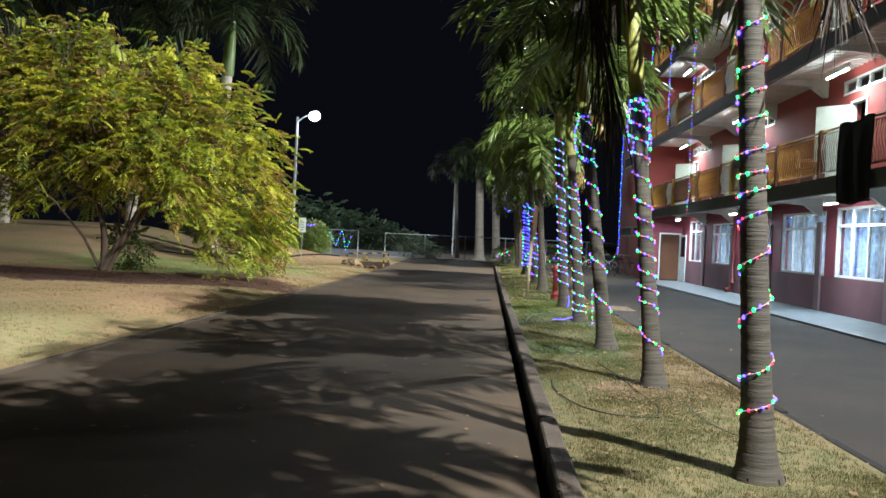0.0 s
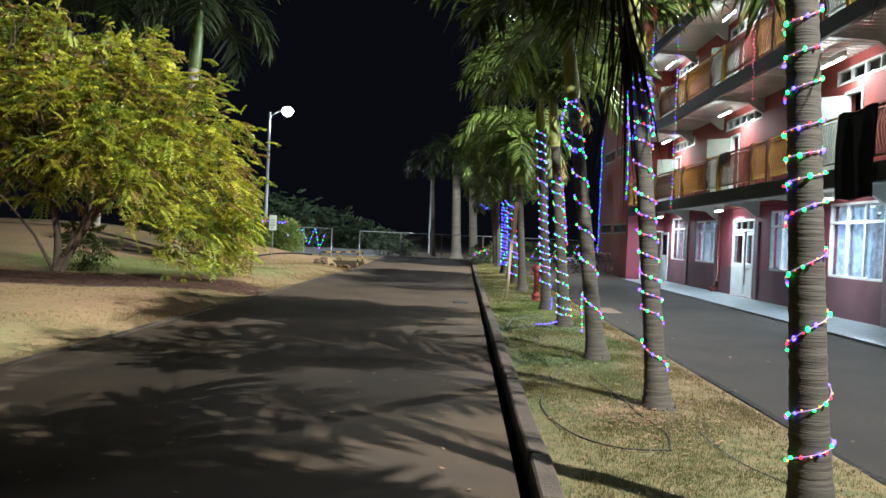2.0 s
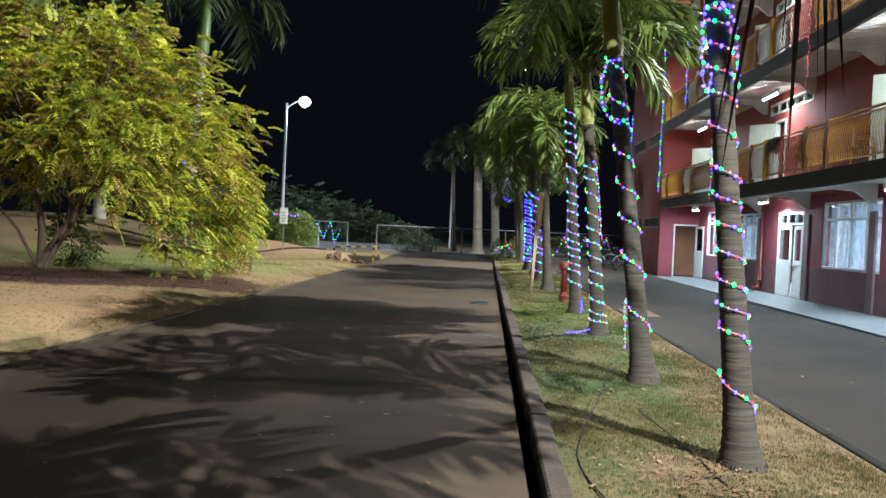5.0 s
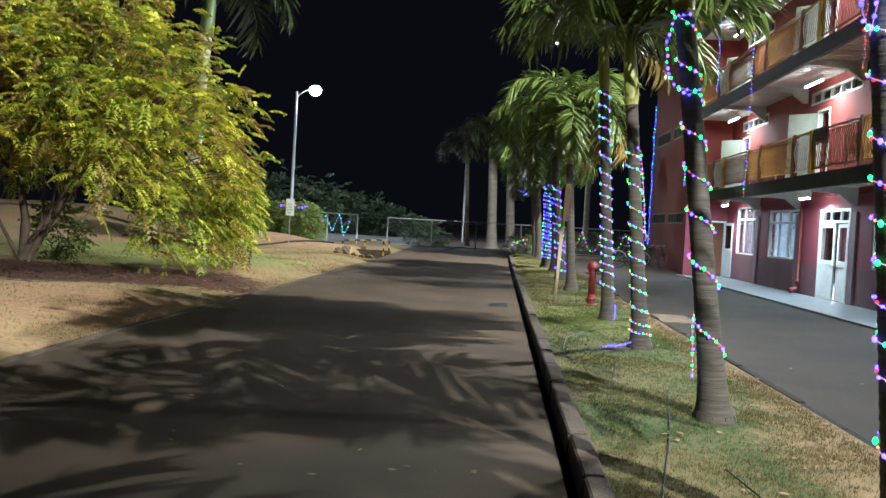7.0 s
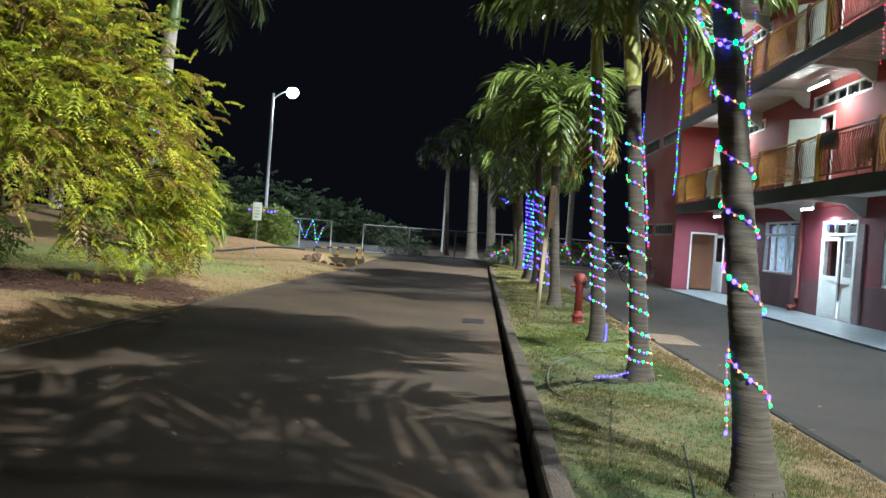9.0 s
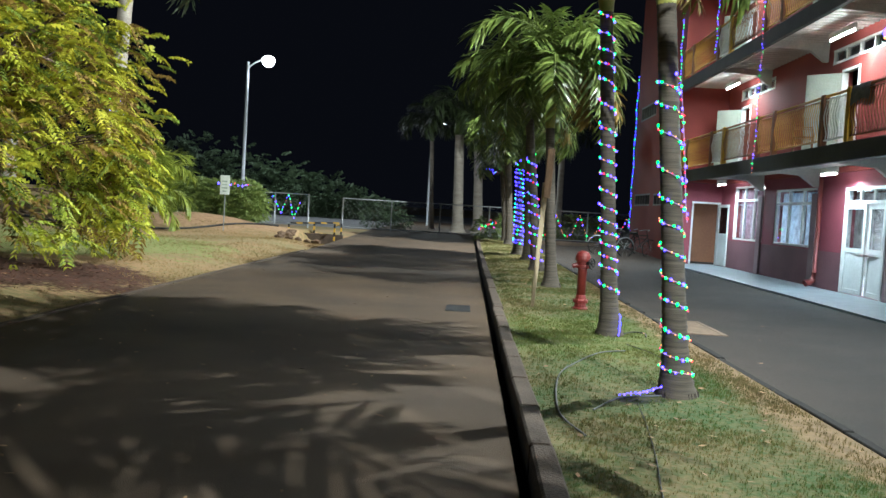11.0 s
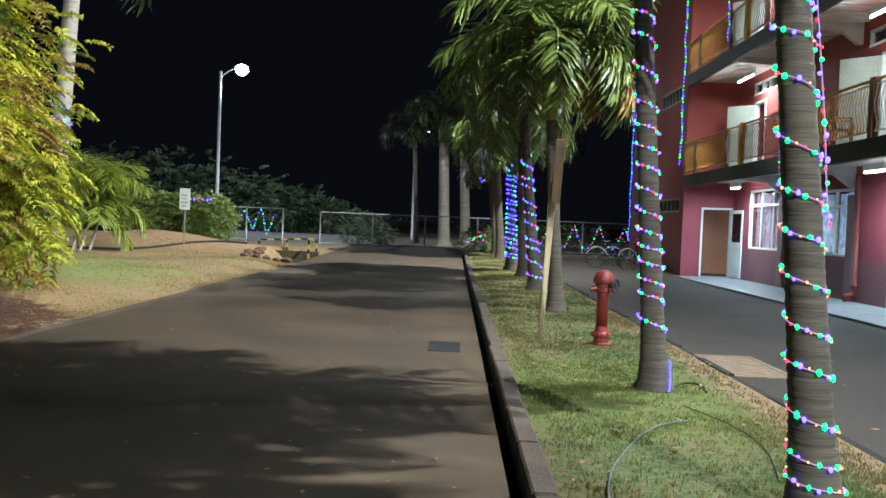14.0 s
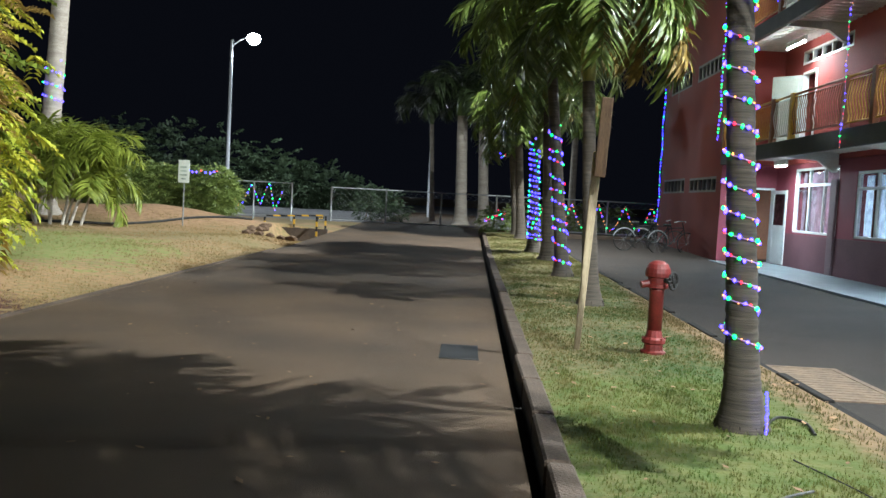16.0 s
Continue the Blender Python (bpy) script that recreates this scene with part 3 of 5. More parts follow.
tagged(part("floor_passage", box(SLAB + 0.26, END + 0.0, -0.1, 12, END + 1.6, 0.095), M["tile"]), "pale floor of the passage", "floor", kind="structure")
tagged(part("roof", box(SLAB - 0.3, -6.2, TOP, 22.2, 45.6, TOP + 0.2), M["slab"]), "flat dark roof slab", "roof", kind="structure")
tagged(part("wall_rooms_back", box(14.0, -5.7, 0, 14.1, END, 2.7), M["white"]), "pale inner wall of the ground-floor rooms", "wall", kind="structure")
tagged(part("floor_rooms", box(WALL + 0.22, -5.7, 0, 14.0, END, 0.08), M["tile"]), "pale floor of the ground-floor rooms", "floor", kind="structure")
tagged(part("ceiling_rooms", box(WALL + 0.22, -5.7, 2.76, 14.1, END, 2.9), M["white"]), "white ceiling of the ground-floor rooms", "ceiling", kind="structure")
# the gloom of the upper rooms is in the wall colour
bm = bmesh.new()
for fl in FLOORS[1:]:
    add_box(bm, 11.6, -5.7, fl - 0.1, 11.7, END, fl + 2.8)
tagged(part("wall_upper_rooms", bm, M["dark"]), "near-black inner walls standing in for the unlit upper rooms", "wall", kind="structure")

for n, fl in enumerate(FLOORS[1:] + [TOP - 0.04]):
    if n < 3:
        tagged(part("floor_balcony_%d" % (n + 1), box(SLAB + 0.06, -6, fl - 0.10, WALL, END, fl), M["grey"]), "concrete balcony floor", "floor", kind="structure")
    tagged(part("trim_fascia_%d" % (n + 1), box(SLAB - 0.06, -6, fl - 0.33, SLAB + 0.055, END + 0.02, fl + 0.01, bevel=0.008), M["slab"]), "dark steel edge beam of a balcony", "beam", kind="structure")
    # profiled steel deck seen from below
    bm = bmesh.new()
    y, z = -6.0, fl - 0.16
    row = []
    while y < END:
        for dy, dz in ((0, 0), (0.09, 0), (0.12, 0.05), (0.21, 0.05)):
            row.append((min(y + dy, END), z + dz))
        y += 0.24
    a = [bm.verts.new((SLAB + 0.056, yy, zz)) for yy, zz in row]
    b = [bm.verts.new((WALL, yy, zz)) for yy, zz in row]
    for i in range(len(row) - 1):
        bm.faces.new((a[i], a[i + 1], b[i + 1], b[i]))
    tagged(part("ceiling_%d" % (n + 1), bm, M["deck"]), "profiled steel deck ceiling over the veranda", "ceiling", kind="structure")

# cantilever brackets under each balcony
bm = bmesh.new()
prof = [(WALL, 0), (SLAB + 0.06, 0), (SLAB + 0.06, -0.12), (WALL - 0.45, -0.17), (WALL - 0.10, -0.42), (WALL, -0.42)]
f0 = [bm.verts.new((x, -0.06, z)) for x, z in prof]
f1 = [bm.verts.new((x, 0.06, z)) for x, z in prof]
bm.faces.new(f0)
bm.faces.new(f1[::-1])
for i in range(len(prof)):
    bm.faces.new((f0[i], f1[i], f1[(i + 1) % 6], f0[(i + 1) % 6]))
bracket = mesh_from("bracket", bm, M["white"])
for fl in FLOORS[1:]:
    for y in BAYS[1:11]:
        ob = new("bracket", bracket)
        ob.matrix_basis = pose(0, y, fl - 0.165)
        tagged(ob, "white cantilever bracket under the balcony", "bracket", group="balcony brackets")
# grey pilasters on the ground floor
for y in BAYS[1:11]:
    tagged(part("pilaster", box(WALL - 0.05, y - 0.15, 0.1, WALL - 0.002, y + 0.15, 2.3), M["mauve"]), "mauve-grey painted pilaster on the red wall", "pilaster", group="pilasters")

# railings: one thing per bay and floor
bm = bmesh.new()
pts = [(0.0, 0, 0.12), (0.012, 0, 0.25), (-0.035, 0, 0.45), (-0.05, 0, 0.58), (-0.02, 0, 0.75), (0.0, 0, 0.9)]
sweep(bm, pts, 0.0125, 5)
BAL = {k: mesh_from("baluster", bm.copy(), M[k], True) for k in ("ochre", "brown", "white")}
bm.free()


def railing(y0, y1, fl, colour, post="brown"):
    thing = empty("railing", (SLAB, y1, fl))
    tagged(thing, {"ochre": "ochre painted balcony railing with bowed bars", "brown": "brown painted balcony railing with bowed bars", "white": "white painted balcony railing with bowed bars"}[colour], "railing", group="balcony railings")
    n = y1 - y0
    part("post", box(-0.06, -0.07, 0.012, 0.06, 0.07, 1.0, bevel=0.008), M[post], thing)
    part("top_rail", sweep(bmesh.new(), [(0, -0.07, 0.96), (0, -n + 0.075, 0.96)], 0.028, 8), M["ochre" if colour == "white" else colour], thing, smooth=True)
    part("mid_rail", sweep(bmesh.new(), [(0, -0.07, 0.89), (0, -n + 0.075, 0.89)], 0.014, 6), M[colour], thing, smooth=True)
    part("bottom_rail", sweep(bmesh.new(), [(0, -0.07, 0.12), (0, -n + 0.075, 0.12)], 0.018, 6), M[colour], thing, smooth=True)
    k = int(n / 0.108)
    for i in range(1, k):
        piece("baluster", BAL[colour], thing, pose(0, -n * i / k, 0))


for n, fl in enumerate(FLOORS[1:]):
    for i in range(9 if n < 2 else 6):
        split = BAYS[i + 1] + 2.6
        railing(split, BAYS[i], fl, "white" if i % 2 == 1 else "ochre", "brown")
        railing(BAYS[i + 1], split, fl, ("ochre", "brown")[i % 2], "yellow" if i % 2 else "brown")

# windows of the ground floor


def window(y0, y1, z0, z1, name, cols, label, curtain):
    thing = empty(name, (WALL + 0.06, y0, z0))
    tagged(thing, label, "window", kind="structure")
    w, h = y1 - y0, z1 - z0
    t = 0.055
    for a in ((0, 0, w, t), (0, h - t, w, h), (0, t, t, h - t), (w - t, t, w, h - t)):
        part("frame", box(-0.05, a[0] + 0.001, a[1], 0.05, a[2] - 0.001, a[3], bevel=0.006), M["white"], thing)
    tz = h * 0.72
    part("transom", box(-0.045, t, tz, 0.045, w - t, tz + 0.06), M["white"], thing)
    for c in range(1, cols):
        y = w * c / cols
        part("mullion", box(-0.04, y - 0.025, t, 0.04, y + 0.025, tz), M["white"], thing)
        part("mullion", box(-0.04, y - 0.02, tz + 0.06, 0.04, y + 0.02, h - t), M["white"], thing)
    for c in range(cols):
        a, b = w * c / cols + 0.03, w * (c + 1) / cols - 0.03
        for za, zb in ((t, tz), (tz + 0.06, h - t)):
            g = part("pane", box(-0.004, a, za, 0.004, b, zb), M["glass"], thing)
            g.visible_shadow = False
    # folded curtain behind the panes
    if curtain:
        bm = bmesh.new()
        k = int(w / 0.03)
        rows = []
        for i in range(k + 1):
            y = 0.03 + (w - 0.06) * i / k
            x = 0.17 + 0.05 * math.sin(i * 0.9) + 0.012 * math.sin(i * 0.37)
            rows.append((bm.verts.new((x, y, 0.02)), bm.verts.new((x, y, h * 0.94))))
        for a, b in zip(rows, rows[1:]):
            gap = (rows.index(a) % 37) < 6
            if not gap:
                bm.faces.new((a[0], b[0], b[1], a[1]))
        part("curtain", bm, curtain, thing, "pale hanging curtain", smooth=True)


PINK = (0,)
for n, (a, b, c, d) in enumerate(GROUND_WINDOWS):
    window(a, b, c, d, "window_%d" % (n + 1), (3, 3, 4, 5, 5)[n], "white framed window with top lights and %s curtains" % ("pinkish" if n in PINK else "pale blue"), M["curtain_pink" if n in PINK else "curtain"])

for n, (a, b, c, d) in enumerate(u for u in UPPER if u[3] - u[2] < 1):
    thing = empty("window_%d" % (n + 11), (WALL + 0.06, a, c))
    tagged(thing, "white framed strip of ventilator windows", "window", kind="structure")
    w, h = b - a, d - c
    k = max(3, round(w / 0.62))
    for q in ((0, 0, w, 0.05), (0, h - 0.05, w, h)):
        part("frame", box(-0.07, q[0], q[1], 0.04, q[2], q[3]), M["white"], thing)
    for i in range(k + 1):
        y = (w - 0.06) * i / k
        part("mullion", box(-0.065, y, 0.05, 0.035, y + 0.06, h - 0.05), M["white"], thing)
        if i < k:
            part("pane", box(-0.004, y + 0.06, 0.05, 0.004, y + (w - 0.06) / k, h - 0.05), M["glass"], thing)

for n, (a, b, c, d) in enumerate(u for u in UPPER if u[3] - u[2] > 1):
    thing = empty("door_%d" % (n + 3), (WALL, a, c))
    tagged(thing, "white balcony door standing open outwards", "door", kind="structure")
    w, h = b - a, d - c
    for q in ((-0.0, 0, 0.06, h), (w - 0.06, 0, w, h), (0.06, h - 0.06, w - 0.06, h)):
        part("frame", box(-0.03, q[0], q[1] + 0.004, 0.1, q[2], q[3]), M["white"], thing)
    leaf = part("leaf", box(-0.80, -0.02, 0.02, 0.0, 0.02, h - 0.06, bevel=0.006), M["leafdoor"], thing)
    leaf.matrix_basis = pose(-0.03, w - 0.02, 0, 0, 0, -46)
    part("panel", box(-0.7, -0.034, 1.0, -0.1, -0.021, h - 0.2), M["leafdoor"], leaf)
    part("panel", box(-0.7, -0.034, 0.15, -0.1, -0.021, 0.9), M["leafdoor"], leaf)

# small barred windows of the stair block
for n, (a, b, c, d) in enumerate([(38.5, 41.4, 1.98, 2.42), (42.0, 44.9, 1.98, 2.45), (41.9, 44.6, 5.35, 5.9), (38.7, 41.2, 5.35, 5.85)]):
    thing = empty("window_%d" % (n + 41), (SLAB, a, c))
    tagged(thing, "low strip window with pale frames in the dark red wall", "window", kind="structure")
    w, h = b - a, d - c
    for q in ((0, 0, w, 0.06), (0, h - 0.06, w, h)):
        part("frame", box(0.0, q[0], q[1], 0.1, q[2], q[3]), M["grey"], thing)
    for i in range(7):
        y = (w - 0.06) * i / 6
        part("mullion", box(0.005, y, 0.06, 0.09, y + 0.06, h - 0.06), M["grey"], thing)
    part("pane", box(0.05, 0.03, 0.03, 0.056, w - 0.03, h - 0.03), M["glass"], thing)
tagged(part("wall_stair_inner", box(SLAB + 1.4, END + 1.75, 0, SLAB + 1.5, 45, TOP), M["dark"]), "near-black wall standing in for the darkness inside the stair block", "wall", kind="structure")

# doors of the ground floor
thing = empty("door_1", (8.74, END, 0.1))
tagged(thing, "white glazed door standing open beside a dim passage", "door", kind="structure")
for q in ((-0.0, 0, 0.055, 2.04), (0.865, 0, 0.92, 2.04), (0.055, 1.985, 0.865, 2.04)):
    part("frame", box(q[0], -0.03, q[1], q[2], 0.12, q[3]), M["white"], thing)
leaf = empty("leaf")
leaf.parent = thing
leaf.matrix_basis = pose(0.88, -0.035, 0.0, 0, 0, -85)
for q in ((0.0, 0.02, 0.09, 1.98), (0.73, 0.02, 0.82, 1.98), (0.09, 1.88, 0.73, 1.98), (0.09, 0.95, 0.73, 1.05), (0.09, 0.02, 0.73, 0.12)):
    part("stile", box(q[0], -0.02, q[1], q[2], 0.02, q[3], bevel=0.004), M["white"], leaf)
part("panel", box(0.09, -0.01, 0.12, 0.73, 0.01, 0.95), M["white"], leaf)
part("pane", box(0.09, -0.003, 1.05, 0.73, 0.003, 1.88), M["glass"], leaf)

y0, y1 = DOOR2[0], DOOR2[1]
thing = empty("door_2", (WALL, y0, 0.1))
tagged(thing, "white double door with a glazed top light, one leaf open", "door", kind="structure")
w = y1 - y0
for q in ((0, 0, 0.06, 2.3), (w - 0.06, 0, w, 2.3), (0.06, 2.24, w - 0.06, 2.3), (0.06, 1.95, w - 0.06, 2.01)):
    part("frame", box(-0.03, q[0], q[1], 0.12, q[2], q[3]), M["white"], thing)
for i in range(3):
    a = 0.06 + (w - 0.12) * i / 3
    part("pane", box(0.03, a, 2.01, 0.038, a + (w - 0.12) / 3, 2.24), M["glass"], thing)
    if i:
        part("mullion", box(0, a - 0.02, 2.01, 0.07, a + 0.02, 2.24), M["white"], thing)
for n, (hy, ang) in enumerate(((w - 0.06, -4), (0.06, -7))):
    leaf = empty("leaf")
    leaf.parent = thing
    s = -1 if n == 0 else 1
    leaf.matrix_basis = pose(-0.01, hy, 0, 0, 0, ang if n else 3)
    for q in ((0.0, 0.02, 0.1, 1.93), (0.78, 0.02, 0.88, 1.93), (0.1, 1.83, 0.78, 1.93), (0.1, 0.9, 0.78, 1.0), (0.1, 0.02, 0.78, 0.12)):
        ya, yb = sorted((s * q[0], s * q[2]))
        part("stile", box(-0.02, ya, q[1], 0.02, yb, q[3], bevel=0.004), M["white"], leaf)
    ya, yb = sorted((s * 0.1, s * 0.78))
    part("panel", box(-0.01, ya, 0.12, 0.01, yb, 0.9), M["white"], leaf)
    part("pane", box(-0.003, ya, 1.0, 0.003, yb, 1.83), M["glass"], leaf)

# fluorescent tubes
for z, y in TUBES:
    thing = empty("tube_lamp", (9.05, y, z))
    tagged(thing, "lit white fluorescent tube under the deck ceiling", "lamp", group="tube lamps")
    n = 0.36 if z < 3 else 0.58
    part("batten", box(-0.03, -n - 0.04, 0.0, 0.03, n + 0.04, 0.12, bevel=0.006), M["white"], thing)
    part("tube", sweep(bmesh.new(), [(0, -n, -0.03), (0, n, -0.03)], 0.014, 8), M["tube"], thing)

# ---- the tree on the bank ----


def leaf_cloud(name, points, mat, length, parent=None, pairs=6, seed=0, droop=0.7, wide=0.3):
    """Compound leaves at points (place, outward way), in one mesh."""
    rnd = random.Random(seed)
    verts, faces = [], []
    for p, out in points:
        ln = length * rnd.uniform(0.7, 1.25)
        way = (Vector(out) + Vector((rnd.uniform(-1.4, 1.4), rnd.uniform(-1.4, 1.4), rnd.uniform(-0.9, 0.8)))).normalized()
        side = way.cross(Vector((0, 0, 1)))
        side = side.normalized() if side.length > 0.05 else Vector((1, 0, 0))
        up = side.cross(way)
        for k in range(pairs):
            f = (k + 1) / pairs
            c = Vector(p) + way * ln * f + Vector((0, 0, -droop * ln * f * f * 0.6))
            for sgn in (-1, 1):
                l2 = ln * wide * (1.1 - 0.45 * abs(f - 0.5)) * rnd.uniform(0.85, 1.15)
                d = (side * sgn * 0.85 + way * 0.5).normalized()
                tip = c + d * l2 + Vector((0, 0, -l2 * rnd.uniform(0.15, 0.6)))
                mid = c + d * l2 * 0.5 + up * l2 * 0.04
                wv = way * l2 * 0.26
                n = len(verts)
                verts += [c, mid + wv, tip, mid - wv]
                faces.append((n, n + 1, n + 2, n + 3))
    me = bpy.data.meshes.new(name)
    me.from_pydata([tuple(v) for v in verts], [], faces)
    me.materials.append(mat)
    ob = new(name, me)
    ob.parent = parent
    return ob


rnd = random.Random(5)
TREE = Vector((-8.9, 23.9, 0.28))
tree = empty("broadleaf_tree", TREE)
tagged(tree, "bushy leaning tree with yellow-green drooping pinnate leaves", "tree")
limbs = [
    [(0, 0, -0.1), (0.35, 0.1, 0.6), (0.75, 0.2, 1.3), (1.6, 0.2, 2.4), (2.7, 0.0, 3.4), (3.7, -0.2, 3.9)],
    [(0, 0, -0.1), (-0.1, 0.2, 0.8), (-0.35, 0.3, 1.8), (-0.8, 0.4, 3.0), (-1.0, 0.3, 4.6), (-0.6, 0.1, 5.8)],
    [(0.4, 0.1, 0.7), (0.7, 0.7, 1.8), (0.8, 1.2, 3.0), (0.6, 1.8, 4.6)],
    [(-0.35, 0.3, 1.8), (-1.4, -0.2, 2.6), (-2.6, -0.6, 3.4), (-3.4, -0.8, 4.6)],
    [(0.75, 0.2, 1.3), (1.4, -0.9, 2.2), (2.0, -1.9, 3.0), (2.4, -2.6, 3.2)],
    [(1.6, 0.2, 2.4), (2.4, 0.9, 3.4), (2.3, 1.2, 4.8), (2.1, 1.2, 5.6)],
    [(-0.8, 0.4, 3.0), (0.2, -0.6, 4.0), (0.7, -1.0, 5.4)],
    [(-0.35, 0.3, 1.8), (-1.8, 1.2, 2.4), (-3.2, 1.4, 2.9)],
    [(2.7, 0.0, 3.4), (3.6, 0.8, 3.1), (4.1, 0.6, 2.4)],
    [(0.15, -0.1, -0.1), (0.6, -0.1, 0.9), (0.9, -0.3, 1.9), (1.0, -0.5, 3.2)],
    [(-0.12, 0.1, -0.1), (-0.55, -0.1, 0.8), (-1.2, -0.4, 1.7), (-2.2, -0.9, 2.6)],
    [(0.1, 0.15, -0.1), (0.25, 0.3, 1.0), (0.1, 0.5, 2.1), (0.3, 0.6, 3.4)],
]
leaf_at = []
for n, l in enumerate(limbs):
    r0 = (0.14, 0.11, 0.07, 0.06, 0.06, 0.05, 0.05, 0.05, 0.035, 0.055, 0.05, 0.045)[n]
    part("limb" if n > 1 else "trunk", sweep(bmesh.new(), l, [r0 * (1 - 0.8 * i / (len(l) - 1)) for i in range(len(l))], 8), M["bark"], tree, smooth=True)


def crown_edge(x, y):
    """Top and bottom of the crown over a place, from the tree's foot."""
    d = math.hypot((x - 0.1) / 4.75, y / 3.3)
    if d > 1:
        return None
    topz = 6.0 * (1 - d ** 5 * 0.34) - 0.17 * max(0, x) + 0.9 * noise.noise((x * 0.9, y * 0.9, 2))
    low = 1.45 + 0.6 * noise.noise((x * 0.6, y * 0.6, 7)) - (1.5 * smooth(1.9, 3.6, x)) + 0.55 * smooth(0, -1.5, y) * smooth(2.5, 0, x) + 0.8 * smooth(3.1, 2.0, x) * smooth(-1.8, -0.6, x)
    return low, topz


twigs = bmesh.new()
count = 0
while count < 1900:
    x, y = rnd.uniform(-4.7, 4.9), rnd.uniform(-3.3, 3.3)
    e = crown_edge(x, y)
    if not e or e[1] < e[0] + 0.3:
        continue
    f = rnd.random() ** 0.8
    z = e[0] + (e[1] - e[0]) * f
    if noise.noise((x * 1.1, y * 1.1, z * 1.1)) < -0.12:
        continue
    count += 1
    out = Vector((x - 0.4, y, (z - 2.8) * 0.9))
    out = out.normalized() if out.length > 0.1 else Vector((0, 0, 1))
    p = Vector((x, y, z))
    if count % 4 == 0:
        q = p - out * rnd.uniform(0.5, 1.0) - Vector((0, 0, 0.25))
        sweep(twigs, [q, q.lerp(p, 0.5) + Vector((0, 0, 0.05)), p], [0.014, 0.01, 0.005], 4, False)
    for k in range(4):
        leaf_at.append((p + Vector((rnd.gauss(0, 0.16), rnd.gauss(0, 0.16), rnd.gauss(0, 0.13))), out))
for k in range(70):
    x, y = rnd.uniform(-4.2, 1.2), rnd.uniform(-2.6, 2.2)
    e = crown_edge(x, y)
    if e:
        p = Vector((x, y, e[1] - 0.5))
        q = p + Vector((rnd.uniform(-0.5, 0.4), rnd.uniform(-0.4, 0.3), rnd.uniform(0.55, 1.05)))
        sweep(twigs, [p, p.lerp(q, 0.5) + Vector((rnd.uniform(-0.1, 0.1), 0, -0.05)), q], [0.014, 0.010, 0.005], 4, False)
        leaf_at.append((q, (0, 0, 1)))
tagged(part("twig", twigs, M["bark"], tree), kind="stuff")
rnd.shuffle(leaf_at)
cut = (int(len(leaf_at) * 0.58), int(len(leaf_at) * 0.80))
leaf_cloud("crown", leaf_at[:cut[0]], M["leaf"], 0.37, tree, pairs=7, seed=8, droop=0.6, wide=0.34)
leaf_cloud("crown", leaf_at[cut[0]:cut[1]], M["leaf_dry"], 0.36, tree, pairs=7, seed=9, droop=0.8, wide=0.36)["label"] = "yellowing brown leaves"
leaf_cloud("crown", leaf_at[cut[1]:], M["leaf_dark"], 0.37, tree, pairs=7, seed=10, droop=0.6, wide=0.34)["label"] = "darker older leaves"

# ---- flood lamps on the balcony edge ----
for y, aim, watts, wide in FLOODS:
    thing = empty("flood_lamp", (FLOOD_X + 0.2, y, FLOOD_Z + 0.1))
    tagged(thing, "unseen grey flood lamp on the balcony edge, lighting the road", "lamp", group="flood lamps")
    part("housing", box(-0.02, -0.16, -0.05, 0.12, 0.16, 0.12, bevel=0.012), M["iron"], thing)
    part("arm", sweep(bmesh.new(), [(0.08, 0, 0.0), (0.16, 0, -0.1), (0.185, 0, -0.6), (0.185, 0, -2.04)], 0.02, 6), M["iron"], thing)

# ---- light strings ----
# wire emits a weak violet, the bloom between bulbs put into its material
M["glow_wire"] = material("glowing_wire", (0.50, 0.28, 0.25), 0.4, tint=(0.30, 0.18, 0.30), scale=9, fine=60, emit=(0.36, 0.22, 0.95), power=0.35)
bm = bmesh.new()
bmesh.ops.create_icosphere(bm, subdivisions=2, radius=1.0)
BULB = {k: mesh_from("bulb", bm.copy(), m, True) for k, m in BULBS.items()}
bm.free()


def light_string(points, colours, gap=0.1, size=0.016, label="", seed=0, group="light strings", wire=True):
    rnd = random.Random(seed)
    base = Vector(points[0])
    thing = empty("light_string", base)
    tagged(thing, label, "string lights", group=group)
    pts = [Vector(p) - base for p in points]
    if wire:
        part("wire", sweep(bmesh.new(), pts, 0.0035, 4, False), M["glow_wire"], thing)
    run, k = 0.0, 0
    for a, b in zip(pts, pts[1:]):
        d = (b - a).length
        while run <= d:
            p = a.lerp(b, run / max(d, 1e-6))
            c = colours[k % len(colours)]
            # bulbs are oversized, the halo round each LED is in its size
            s = 0.84 * size * rnd.uniform(0.85, 1.2) * {"red": 0.75, "warm": 0.6, "green": 1.2, "blue": 1.1, "violet": 1.15}[c]
            piece("bulb", BULB[c], thing, Matrix.Translation(p + Vector((rnd.uniform(-1, 1), rnd.uniform(-1, 1), rnd.uniform(-1, 1))) * size * 0.7) @ Matrix.Diagonal((s, s, s * rnd.uniform(0.8, 1.5), 1)))
            k += 1
            run += gap * rnd.uniform(0.75, 1.3)
        run -= d


